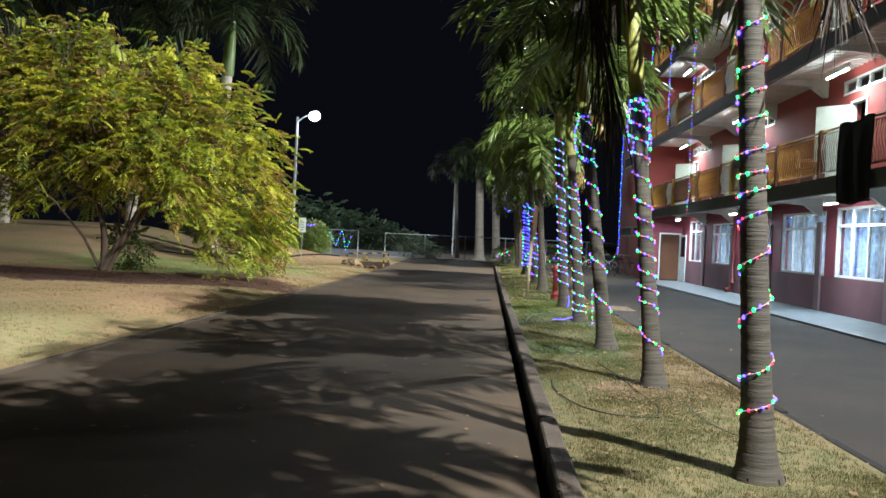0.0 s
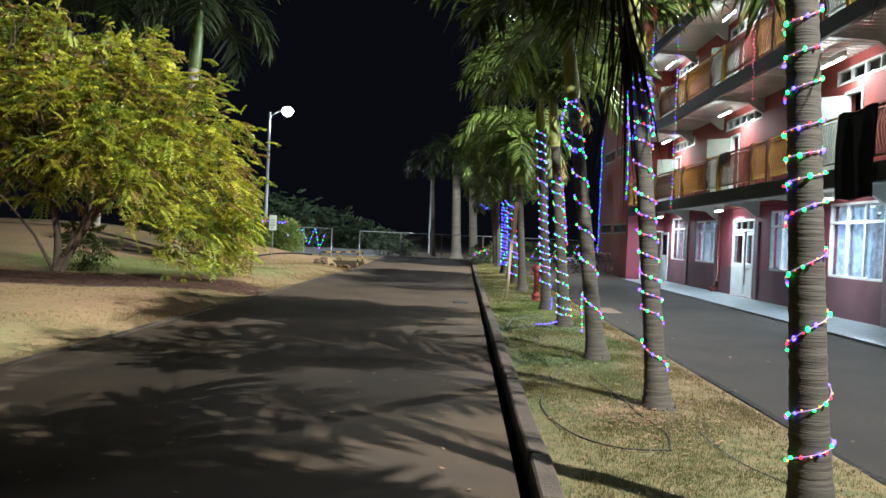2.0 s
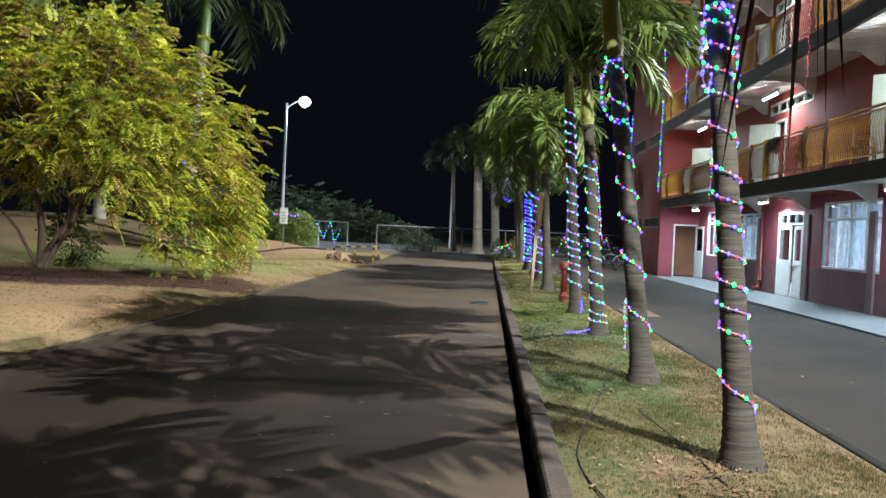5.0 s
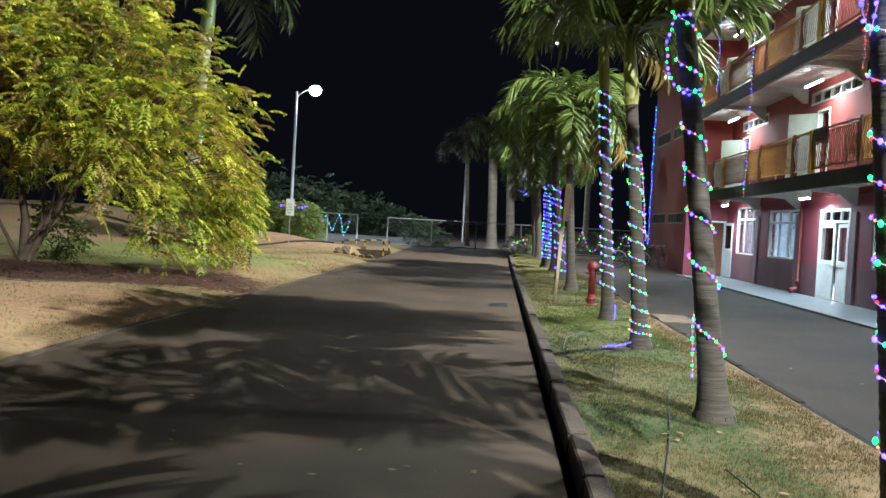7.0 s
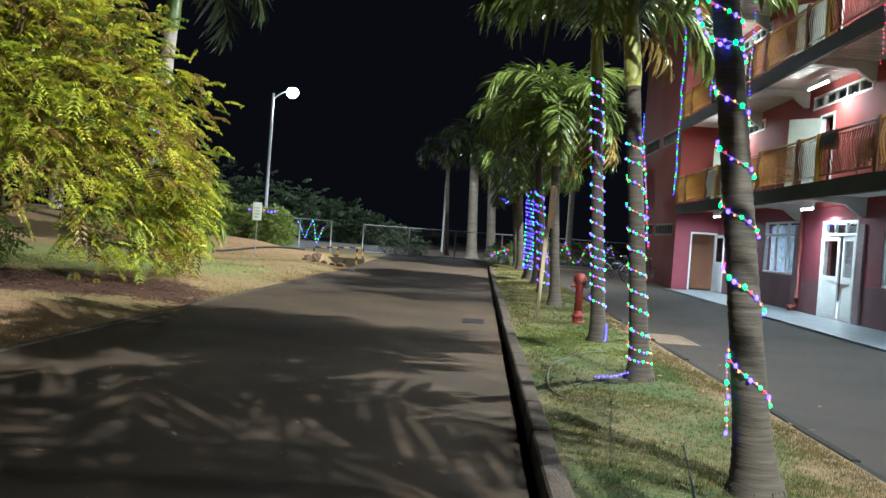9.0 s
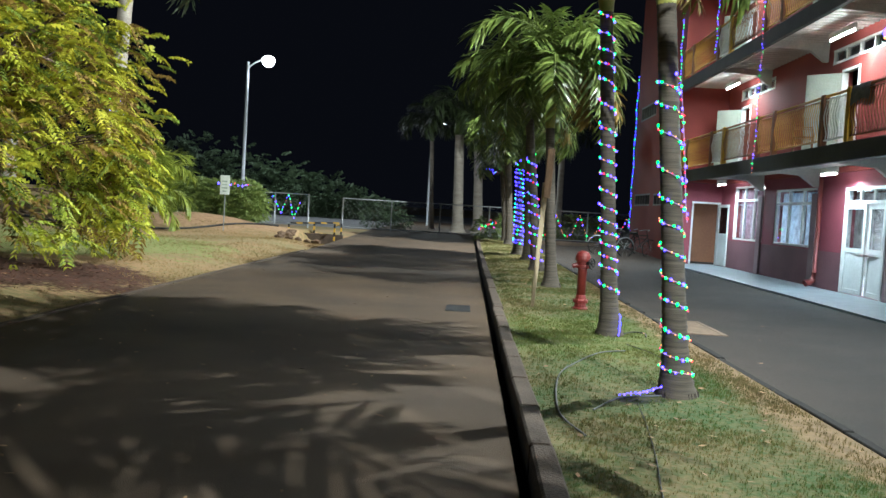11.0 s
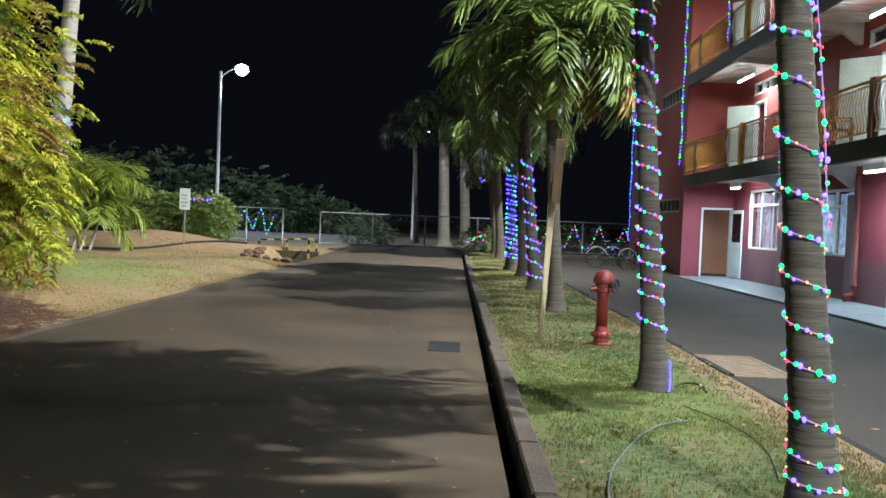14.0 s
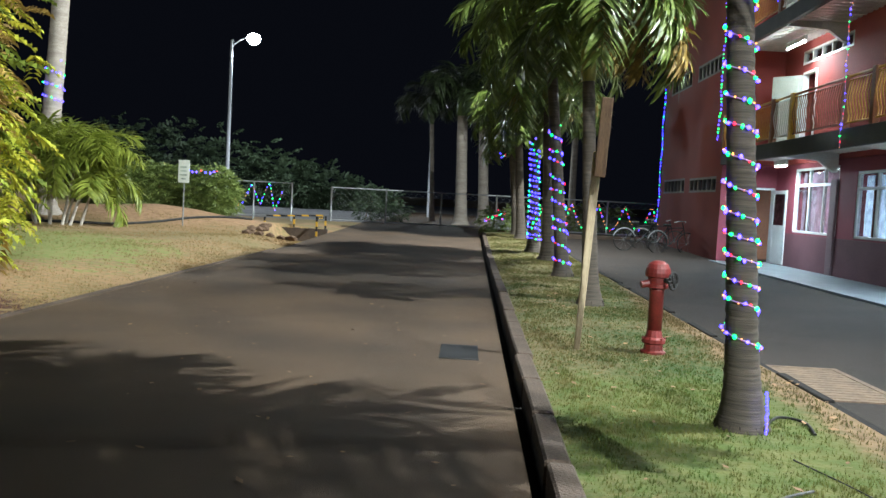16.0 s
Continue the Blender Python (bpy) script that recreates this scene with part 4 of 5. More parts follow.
def wound(n, z0, z1, pitch, wobble=0.05, phase=0.0, hand=-1, grow=0.012):
    """Points of a string wound round the trunk of palm n."""
    foot, top, radius, seed = PALMS[n]
    rnd = random.Random(n * 7 + 1)
    foot, top = Vector(foot), Vector(top)
    pts = []
    turns = (z1 - z0) / pitch
    steps = int(turns * 14)
    for i in range(steps + 1):
        f = i / steps
        a = phase + hand * f * turns * 2 * math.pi
        h = z0 + (z1 - z0) * f + wobble * math.sin(a * 0.37 + n)
        g = min(1, max(0, h / (top.z - foot.z)))
        c = foot.lerp(top, g)
        r = radius * (1 + 0.75 * math.exp(-h / 0.14) + 0.28 * math.exp(-h / 0.7)) * (1 - 0.16 * g) + grow
        pts.append(c + Vector((math.cos(a) * r, math.sin(a) * r, 0)))
    return pts


def coil(n, heights, hand=-1, grow=0.012):
    """Points of a string round the trunk of palm n that crosses its road side at the given heights."""
    foot, top, radius, seed = PALMS[n]
    foot, top = Vector(foot), Vector(top)
    pts = []
    last = len(heights) - 1
    for i in range(-5, last * 16 + 6):
        u = i / 16
        k = min(max(int(math.floor(u)), 0), last - 1)
        h = heights[k] + (heights[k + 1] - heights[k]) * (u - k)
        a = -math.pi / 2 + hand * 2 * math.pi * u
        g = min(1, max(0, h / (top.z - foot.z)))
        r = radius * (1 + 0.75 * math.exp(-h / 0.14) + 0.28 * math.exp(-h / 0.7)) * (1 - 0.16 * g) + grow
        pts.append(foot.lerp(top, g) + Vector((math.cos(a) * r, math.sin(a) * r, h - g * (top.z - foot.z))))
    return pts


def beside(n, places):
    """Points beside the trunk of palm n: (across, towards the road's start, height over its foot)."""
    foot, top, radius, seed = PALMS[n]
    foot, top = Vector(foot), Vector(top)
    return [foot.lerp(top, h / (top.z - foot.z)) + Vector((dx, -dy, 0)) for dx, dy, h in places]


TRUNK_LABEL = "coloured LED string wound round a palm trunk"
light_string(coil(0, (0.47, 0.68, 1.06, 1.36, 1.62, 1.75, 1.86, 1.99, 2.18, 2.34, 2.49, 2.74, 3.0, 3.25, 3.5), 1), ["green", "warm", "green", "red", "warm", "violet", "red", "green", "violet", "warm"], 0.043, 0.0092, TRUNK_LABEL, 1)
light_string(coil(1, (0.47, 0.84, 0.98, 1.13, 1.31, 1.48, 1.64, 1.80, 2.05, 2.27, 2.41, 2.56, 2.70, 2.78)), ["violet", "warm", "green", "violet", "red", "green", "warm", "violet", "red"], 0.043, 0.0098, TRUNK_LABEL, 2)
light_string(beside(1, ((0.08, 0.05, 2.80), (-0.02, 0.10, 2.82), (-0.095, 0.06, 2.78), (-0.118, 0.05, 2.55), (-0.122, 0.05, 2.36), (-0.10, 0.06, 2.26), (-0.07, 0.08, 2.40))), ["violet", "blue", "violet", "green"], 0.045, 0.0098, "slack loop of violet LEDs at the top of a palm trunk", 3)
light_string(beside(1, ((0.02, 0.09, 2.80), (0.085, 0.06, 2.70), (0.10, 0.04, 2.45), (0.085, 0.06, 2.30))), ["violet", "green", "violet"], 0.05, 0.0098, "loose violet LED strand beside a palm trunk", 38)
light_string(coil(2, (0.64, 1.14, 1.53, 1.84, 2.16, 2.49, 2.65, 3.0)), ["violet", "green", "warm", "violet", "red", "green", "warm"], 0.043, 0.0108, TRUNK_LABEL, 4)
light_string(beside(2, ((0.02, 0.09, 3.06), (-0.09, 0.06, 3.04), (-0.16, 0.04, 2.85), (-0.175, 0.04, 2.68), (-0.13, 0.05, 2.52), (-0.04, 0.10, 2.46), (0.07, 0.08, 2.52))), ["violet", "blue", "green", "violet", "green"], 0.045, 0.0108, "slack loop of LEDs hanging from a palm trunk", 39)
light_string(beside(2, ((-0.12, 0.02, 0.76), (-0.135, 0.03, 0.55), (-0.15, 0.04, 0.34))), ["violet", "green", "warm", "green", "warm"], 0.040, 0.0098, "loose end of an LED string beside a trunk", 36)
light_string(coil(3, (0.21, 0.31, 0.49, 0.72, 0.89, 1.10, 1.30, 1.48, 1.69, 1.98, 2.19, 2.35)), ["green", "warm", "violet", "green", "red", "warm", "green", "violet"], 0.043, 0.0100, TRUNK_LABEL, 5)
light_string(beside(3, ((0.03, 0.10, 2.44), (0.08, 0.06, 2.40), (0.095, 0.04, 2.1), (0.10, 0.04, 1.8), (0.10, 0.03, 1.5), (0.11, 0.02, 1.34))), ["violet", "red", "green", "violet", "red"], 0.052, 0.0100, "straight LED strand running down a palm trunk", 40)
light_string(coil(4, (0.55, 0.77, 0.89, 1.03, 1.15, 1.28, 1.43, 1.61, 1.80, 1.95, 2.12, 2.30, 2.57, 2.84, 3.02, 3.17, 3.35, 3.55)), ["violet", "warm", "violet", "green", "red", "violet", "warm", "green"], 0.043, 0.0112, TRUNK_LABEL, 6)
light_string(wound(6, 0.25, 2.65, 0.24, 0.05, 0.0), ["violet", "blue", "violet", "green", "violet", "red"], 0.075, 0.0175, TRUNK_LABEL, 7)
light_string(wound(8, 0.30, 2.9, 0.135, 0.02, 0.0), ["violet", "blue", "violet", "green", "blue"], 0.085, 0.0195, "densely wound violet LED string on a palm trunk", 8)

light_string([(-10.75 + 0.285 * math.cos(-k * 0.5), 38.8 + 0.285 * math.sin(-k * 0.5), 3.6 + 0.03 * k) for k in range(40)], ["violet", "blue", "violet", "green"], 0.14, 0.024, "violet LED string wound round a grey royal palm", 9)

# strings that hang from the balconies
HANG = "coloured LED string hanging down the building front"
for n, (y, z0, z1, cols) in enumerate([
    (45.5, 7.3, 1.0, ["blue", "green", "blue", "violet"]), (38.5, 10.6, 3.4, ["green", "blue", "violet", "green"]),
    (30.45, 9.5, 2.7, ["red", "warm", "violet", "blue", "green"]), (23.05, 6.8, 4.9, ["red", "warm", "red"]), (34.3, 9.4, 6.2, ["violet", "green", "blue"]), (16.0, 5.8, 2.8, ["green", "blue", "green"]),
]):
    pts = [(SLAB - (0.03 if y > 38 else 0.09) + 0.015 * math.sin(i), y + 0.03 * math.sin(i * 1.7), z0 + (z1 - z0) * i / 24) for i in range(25)]
    light_string(pts, cols, 0.10, 0.014 if y < 35 else 0.019, HANG, 20 + n)

# festoons on the far fence and on the gate
pts = []
for i in range(6):
    x0 = 3.4 + 1.1 * i
    for k in range(8):
        f = k / 8
        pts.append((x0 + 1.1 * f, 49.9, 1.5 - 1.05 * math.sin(math.pi * f) + 0.0))
light_string(pts, ["warm", "green", "red", "violet", "warm"], 0.16, 0.027, "sagging coloured LED festoon on the wire fence", 30)
pts = []
for x0, x1, z0, z1 in ((-8.33, -7.81, 1.64, 0.6), (-7.81, -7.33, 0.6, 1.57), (-7.33, -6.99, 1.57, 0.76), (-6.99, -6.63, 0.76, 1.67), (-6.63, -6.39, 1.67, 0.56), (-6.39, -6.0, 0.56, 1.6)):
    pts += [(x0 + (x1 - x0) * k / 5, 48.1, z0 + (z1 - z0) * k / 5) for k in range(5)]
light_string(pts, ["green", "blue", "green", "warm", "violet"], 0.13, 0.021, "zigzag LED string on the open gate", 31)
rl = random.Random(4)
light_string([(1.8 + 1.0 * rl.random(), 46.2 + rl.random() * 0.3, 0.45 + 0.75 * rl.random()) for i in range(9)], ["red", "green", "red", "blue", "red", "green"], 0.20, 0.026, "red and green LED string thrown over a low bush", 32)
light_string([(2.8, 45.0, 3.45)] + [(2.0 + 0.8 * rl.random(), 46.6, 2.8 + 0.5 * rl.random()) for i in range(6)], ["green", "red", "blue", "violet"], 0.22, 0.026, "coloured LED string caught in palm leaves", 33)
light_string([(-8.0 + 0.16 * i, 41.85, 1.86 + 0.05 * math.sin(i * 2)) for i in range(9)], ["violet", "red", "blue", "violet"], 0.14, 0.026, "violet LED string lying on the hedge", 34)
light_string([(2.97, 16.55, 0.18), (2.8, 16.45, 0.15), (2.62, 16.35, 0.15)], ["violet", "blue"], 0.035, 0.008, "loose end of a violet LED string on the grass", 35)
light_string([(3.2, 19.58, 0.36), (3.2, 19.55, 0.2), (3.18, 19.5, 0.14)], ["blue", "blue"], 0.02, 0.008, "bundle of blue LEDs at the foot of a palm", 37)


# ---- cables on the lawn ----


def cable(points, radius, mat, label):
    pts = [Vector((x, y, lawn_z(x, y) + radius + 0.004)) for x, y in points]
    fine = []
    for i in range(len(pts) - 1):
        p0, p1, p2, p3 = pts[max(i - 1, 0)], pts[i], pts[i + 1], pts[min(i + 2, len(pts) - 1)]
        for k in range(8):
            t = k / 8
            fine.append(0.5 * ((2 * p1) + (p2 - p0) * t + (2 * p0 - 5 * p1 + 4 * p2 - p3) * t * t + (3 * p1 - p0 - 3 * p2 + p3) * t ** 3))
    fine.append(pts[-1])
    for p in fine:
        p.z = max(p.z, lawn_z(p.x, p.y) + radius)
    tagged(part("cable", sweep(bmesh.new(), fine, radius, 6), mat, smooth=True), label, "cable", group="cables on the lawn")


cable([(2.23, 15.27), (2.14, 15.94), (2.26, 17.06), (2.51, 17.82), (2.8, 18.35), (3.09, 18.6)], 0.007, M["cable"], "dark hose lying in a loop on the lawn")
cable([(2.37, 15.91), (2.58, 16.33), (2.75, 16.49), (3.02, 16.6)], 0.007, M["cable"], "thin grey cable leading to a palm")
cable([(2.85, 8.43), (2.49, 8.46), (2.22, 8.87), (2.11, 9.81), (2.23, 10.64), (2.56, 12.13), (2.9, 13.9)], 0.0055, M["black"], "black hose curving across the lawn")
cable([(2.85, 8.43), (2.93, 8.9), (2.88, 9.6), (2.85, 10.12), (2.75, 11.4)], 0.0055, M["black"], "black hose beside a palm foot")
cable([(3.31, 9.34), (3.21, 8.92), (3.25, 8.16), (3.5, 7.4)], 0.004, M["cable"], "thin grey cable on dry grass")
cable([(3.2, 19.14), (3.35, 18.52), (3.36, 17.94), (3.2, 17.3)], 0.004, M["black"], "thin black cable on the lawn")
cable([(3.2, 19.6), (3.42, 20.0), (3.55, 19.9), (3.5, 19.6)], 0.009, M["black"], "coiled black cable with a plug")
cable([(2.3, 13.2), (2.45, 14.2), (2.6, 15.1), (2.75, 16.3)], 0.004, M["black"], "thin black cable in the grass")

# ---- hydrant, post, covers ----
thing = empty("fire_hydrant", (3.12, 22.24, 0.10))
tagged(thing, "weathered red pillar hydrant with a black valve wheel", "hydrant")
part("base", turned([(0.114, -0.04), (0.114, 0.03), (0.088, 0.045), (0.082, 0.095), (0.106, 0.11), (0.106, 0.14), (0.078, 0.16), (0.066, 0.22)], 12), M["hydrant"], thing)
part("barrel", turned([(0.065, 0.22), (0.063, 0.57), (0.072, 0.60)], 16), M["hydrant"], thing, smooth=True)
part("bonnet", turned([(0.066, 0.592), (0.098, 0.602), (0.098, 0.632), (0.086, 0.642), (0.088, 0.692), (0.110, 0.702), (0.112, 0.735), (0.106, 0.775), (0.085, 0.815), (0.05, 0.838), (0.012, 0.846)], 20), M["hydrant"], thing)
for k in range(6):
    a = math.pi * k / 3
    part("bolt", sweep(bmesh.new(), [(0.098 * math.cos(a), 0.098 * math.sin(a), 0.138), (0.098 * math.cos(a), 0.098 * math.sin(a), 0.158)], 0.011, 6), M["hydrant"], thing)
wheel = bmesh.new()
ring = [(0.13 + 0.03, 0.075 * math.cos(a) - 0.02, 0.675 + 0.075 * math.sin(a)) for a in (2 * math.pi * k / 16 for k in range(17))]
sweep(wheel, ring, 0.011, 6)
for k in range(3):
    a = math.pi * k / 3
    sweep(wheel, [(0.16, 0.075 * math.cos(a) - 0.02, 0.675 + 0.075 * math.sin(a)), (0.16, -0.075 * math.cos(a) - 0.02, 0.675 - 0.075 * math.sin(a))], 0.008, 5)
sweep(wheel, [(0.06, -0.02, 0.675), (0.17, -0.02, 0.675)], 0.022, 8)
w = part("valve_wheel", wheel, M["black"], thing, "black valve wheel")
w.matrix_basis = pose(0, 0, 0, 0, 0, -40)
part("outlet", sweep(bmesh.new(), [(-0.08, -0.02, 0.64), (-0.15, -0.03, 0.625)], 0.032, 10), M["hydrant"], thing)

thing = empty("wooden_post", (2.44, 22.25, 0.08))
tagged(thing, "leaning bleached wooden stake with a board nailed on top", "post")
bm = box(-0.028, -0.02, -0.06, 0.028, 0.02, 1.80, bevel=0.004)
for v in bm.verts:
    v.co.x *= 0.85 + 0.6 * v.co.z / 1.8
s = part("stake", bm, M["wood"], thing)
s.matrix_basis = pose(0, 0, 0, 0, 2.6, 0)
s = part("board", box(-0.05, -0.045, 1.58, 0.05, -0.021, 2.28, bevel=0.004), M["board"], thing, "brown board")
s.matrix_basis = pose(0.03, 0, 0, 0, 2.6, 0)

tagged(part("drain_cover", box(1.21, 21.98, -0.05, 1.56, 22.68, 0.012, bevel=0.006), M["black"]), "dark iron drain cover set in the road", "drain cover")
thing = empty("drain_grate", (4.25, 21.25, -0.02))
tagged(thing, "rusty beige slotted drain grate in the drive", "grate")
for a in ((0, 0, 0.68, 0.06), (0, 1.35, 0.68, 1.41), (0, 0.06, 0.06, 1.35), (0.62, 0.06, 0.68, 1.35)):
    part("frame", box(a[0], a[1], -0.03, a[2], a[3], 0.012), M["grate"], thing)
part("bed", box(0.06, 0.06, -0.03, 0.62, 1.35, 0.004), M["grate"], thing)
for i in range(13):
    y = 0.10 + i * 0.1
    part("bar", box(0.06, y, -0.03, 0.62, y + 0.085, 0.008), M["grate"], thing)

# ---- far end: street lamp, sign, barrier, gate, fence ----
thing = empty("street_lamp", (-13.58, 66, 0.1))
tagged(thing, "tall grey street lamp with a curved arm and a lit head", "street lamp")
part("pole", sweep(bmesh.new(), [(0, 0, -0.1), (0, 0, 5), (0, 0, 10.2)], [0.13, 0.11, 0.085], 12), M["pole"], thing, smooth=True)
part("arm", sweep(bmesh.new(), [(0, 0, 9.75), (0.15, 0, 9.95), (0.55, 0, 10.25), (1.05, 0, 10.45)], 0.045, 8), M["pole"], thing, smooth=True)
head = part("head", box(0.95, -0.2, 10.44, 1.65, 0.2, 10.60, bevel=0.05), M["iron"], thing)
# lens is oversized and round, the lamp's glare built into its shape
part("lens", turned([(0.2, 0.02), (0.36, -0.08), (0.42, -0.26), (0.37, -0.46), (0.23, -0.60), (0.06, -0.66)], 18, (1.33, 0, 10.62)), M["ledhead"], thing, "glowing white lens", smooth=True)
part("fixing_plate", box(0.10, -0.16, 1.75, 0.14, 0.16, 2.3), M["paper"], thing)

thing = empty("street_lamp", (FAR_LAMP[0] - 0.75, 66, 0.1))
tagged(thing, "small lit street lamp on a thin pole beyond the fence", "street lamp")
part("pole", sweep(bmesh.new(), [(0, 0, -0.1), (0, 0, 3.4), (0, 0, 6.7)], [0.07, 0.06, 0.05], 10), M["pole"], thing, smooth=True)
part("arm", sweep(bmesh.new(), [(0, 0, 6.6), (0.15, 0, 6.85), (0.55, 0, 6.98)], 0.03, 8), M["pole"], thing, smooth=True)
part("head", box(0.5, -0.12, 6.93, 1.0, 0.12, 7.02, bevel=0.03), M["iron"], thing)
part("lens", turned([(0.08, 0.0), (0.13, -0.05), (0.14, -0.10), (0.10, -0.16), (0.03, -0.19)], 14, (0.75, 0, 6.94)), M["ledhead"], thing, "glowing white lens", smooth=True)

thing = empty("sign", (-6.72, 38.35, bank_z(-6.72, 38.35)))
tagged(thing, "small white sign plate on a thin steel post in the bank", "sign")
part("post", sweep(bmesh.new(), [(0, 0, -0.1), (0.01, 0, 1.75)], 0.018, 6), M["iron"], thing)
part("plate", box(-0.16, -0.035, 1.22, 0.16, -0.02, 1.86, bevel=0.004), M["paper"], thing)
for k, (w, z) in enumerate(((0.10, 1.66), (0.09, 1.55), (0.11, 1.44), (0.07, 1.33))):
    part("line", box(-w, -0.041, z - 0.02, w * 0.8, -0.037, z + 0.02), M["signline"], thing, "faded printed line")

thing = empty("barrier", (-5.3, 42.0, 0.0))
tagged(thing, "black and yellow striped low barrier round an open drain", "barrier")
for x, y, h in ((0.0, 0.1, 0.5), (0.95, 0.2, 0.62), (1.9, -0.9, 0.62), (1.98, 0.25, 0.62)):
    for k in range(4):
        part("post", box(x - 0.03, y - 0.03, k * h / 4, x + 0.03, y + 0.03, (k + 1) * h / 4 - 0.002), M["yellow" if k % 2 == 0 else "black"], thing)
for k in range(8):
    part("rail", box(0.05 + k * 0.23, 0.08 + k * 0.02, 0.52 + k * 0.012, 0.05 + k * 0.23 + 0.228, 0.13 + k * 0.02, 0.572 + k * 0.012), M["yellow" if k % 2 else "black"], thing)
    part("rail", box(0.05 + k * 0.23, 0.05, 0.16, 0.05 + k * 0.23 + 0.228, 0.10, 0.205), M["yellow" if k % 2 else "black"], thing)
for k in range(5):
    part("rail", box(1.87, -0.85 + k * 0.22, 0.54, 1.92, -0.85 + k * 0.22 + 0.218, 0.592), M["yellow" if k % 2 else "black"], thing)
tagged(part("drain_wall", box(-4.75, 41.85, -0.75, -3.2, 42.0, 0.2), M["kerb"]), "rough concrete side of the open drain", "wall", kind="structure")


tagged(part("drain_side", box(-3.17, 37.3, -0.75, -3.07, 42.0, road_z(38) - 0.004), M["kerb"]), "broken concrete edge between road and drain", "wall", kind="structure")
rnd = random.Random(21)
for k in range(16):
    bm = bmesh.new()
    bmesh.ops.create_icosphere(bm, subdivisions=1, radius=1.0)
    for v in bm.verts:
        v.co *= rnd.uniform(0.75, 1.15)
    x, y = (-4.75 + rnd.uniform(-0.12, 0.12), 37.6 + k * 0.27) if k < 11 else (-4.6 + (k - 11) * 0.3, 37.4 + rnd.uniform(-0.1, 0.1))
    r = rnd.uniform(0.08, 0.16)
    ob = part("stone", bm, M["earth_stone"])
    ob.matrix_basis = Matrix.Translation((x, y, bank_z(x, y) + r * 0.3)) @ Matrix.Diagonal((r * 1.3, r, r * 0.8, 1))
    tagged(ob, "rough grey stone at the edge of the open drain", "stone", group="drain stones")


def fence_run(name, x0, y0, x1, y1, posts, z0, z1, label, cat):
    thing = empty(name, (x0, y0, 0))
    tagged(thing, label, cat)
    d = Vector((x1 - x0, y1 - y0, 0))
    for i in range(posts + 1):
        p = d * (i / posts)
        part("post", sweep(bmesh.new(), [(p.x, p.y, z0 - 0.15), (p.x, p.y, z1)], 0.035, 8), M["iron"], thing, smooth=True)
    for z in (z0 + 0.08, z1 - 0.03):
        part("rail", sweep(bmesh.new(), [(0, 0, z), (d.x, d.y, z)], 0.027, 6), M["iron"], thing, smooth=True)
    wires = bmesh.new()
    n = int(d.length / 0.28)
    h = z1 - z0
    for i in range(n):
        for s in (1, -1):
            a = d * (i / n)
            b = d * min(1, max(0, (i + s * h / 0.28) / n))
            sweep(wires, [(a.x, a.y + 0.01 * s, z0 + 0.08), (b.x, b.y + 0.01 * s, z1 - 0.03)], 0.0022, 3, False)
    tagged(part("chain_link", wires, M["iron"], thing), kind="stuff")


fence_run("gate", -8.75, 48.0, -5.75, 48.25, 2, 0.28, 1.72, "open wire mesh gate with a galvanised frame", "gate")
fence_run("wire_fence", -4.45, 50.0, 9.4, 50.0, 6, 0.2, 1.66, "galvanised wire mesh fence across the road end", "fence")
fence_run("wire_fence", 9.4, 50.0, 20, 50.0, 4, 0.2, 1.66, "galvanised wire mesh fence behind the building", "fence")
tagged(part("kerb_far", box(4.4, 46.3, 0.05, 11, 46.5, 0.32, bevel=0.02), M["kerb"]), "pale low kerb before the fence", "kerb", kind="structure")
run = [Vector((-12, 35.5, 0)), Vector((-8.44, 37.4, 0)), Vector((-7, 39.6, 0)), Vector((-5.6, 41.6, 0))]
run = [a.lerp(b, k / 8) for a, b in zip(run, run[1:]) for k in range(8)] + [run[-1]]
tagged(part("water_pipe", sweep(bmesh.new(), [(p.x, p.y, bank_z(p.x, p.y) + 0.035) for p in run], 0.035, 8), M["black"], smooth=True), "black plastic pipe lying across the bank", "pipe")


# ---- planting ----


def clump(name, label, category, boxes, mat, length, count, seed, group="", pairs=4, wide=0.42):
    """A shrub or far tree: stems and a mass of leaves filling ellipsoids (centre, radii)."""
    rnd = random.Random(seed)
    c0 = Vector(boxes[0][0])
    foot = Vector((c0.x, c0.y, c0.z - boxes[0][1][2]))
    thing = empty(name, foot)
    tagged(thing, label, category, group=group)
    at = []
    for n in range(count):
        c, r = boxes[rnd.randrange(len(boxes))]
        v = Vector((rnd.gauss(0, 1), rnd.gauss(0, 1), rnd.gauss(0, 1))).normalized()
        f = rnd.uniform(0.55, 1.0) + 0.22 * noise.noise(Vector(c) + v * 2.2)
        p = Vector(c) + Vector((v.x * r[0], v.y * r[1], v.z * r[2])) * f - foot
        at.append((p, v))
    leaf_cloud("leaves", at, mat, length, thing, pairs, seed, 0.5, wide)
    for k in range(3):
        c, r = boxes[k % len(boxes)]
        part("stem", sweep(bmesh.new(), [(0.1 * k - 0.1, 0, -0.1), (0.15 * k, 0.1, 0.4 * r[2]), tuple(Vector(c) - foot)], [0.05 * r[2], 0.035 * r[2], 0.015 * r[2]], 6), M["bark"], thing, smooth=True)
    return thing


for k in range(5):
    x = -11.2 + k * 0.98
    clump("hedge_shrub", "dense dark green clipped hedge shrub on the bank", "hedge", [((x, 42.7, 1.32 - 0.03 * k), (0.78, 0.8, 0.86)), ((x + 0.4, 42.5, 1.3 - 0.03 * k), (0.62, 0.75, 0.8))], M["hedge"], 0.22, 1500, 40 + k, "hedge")
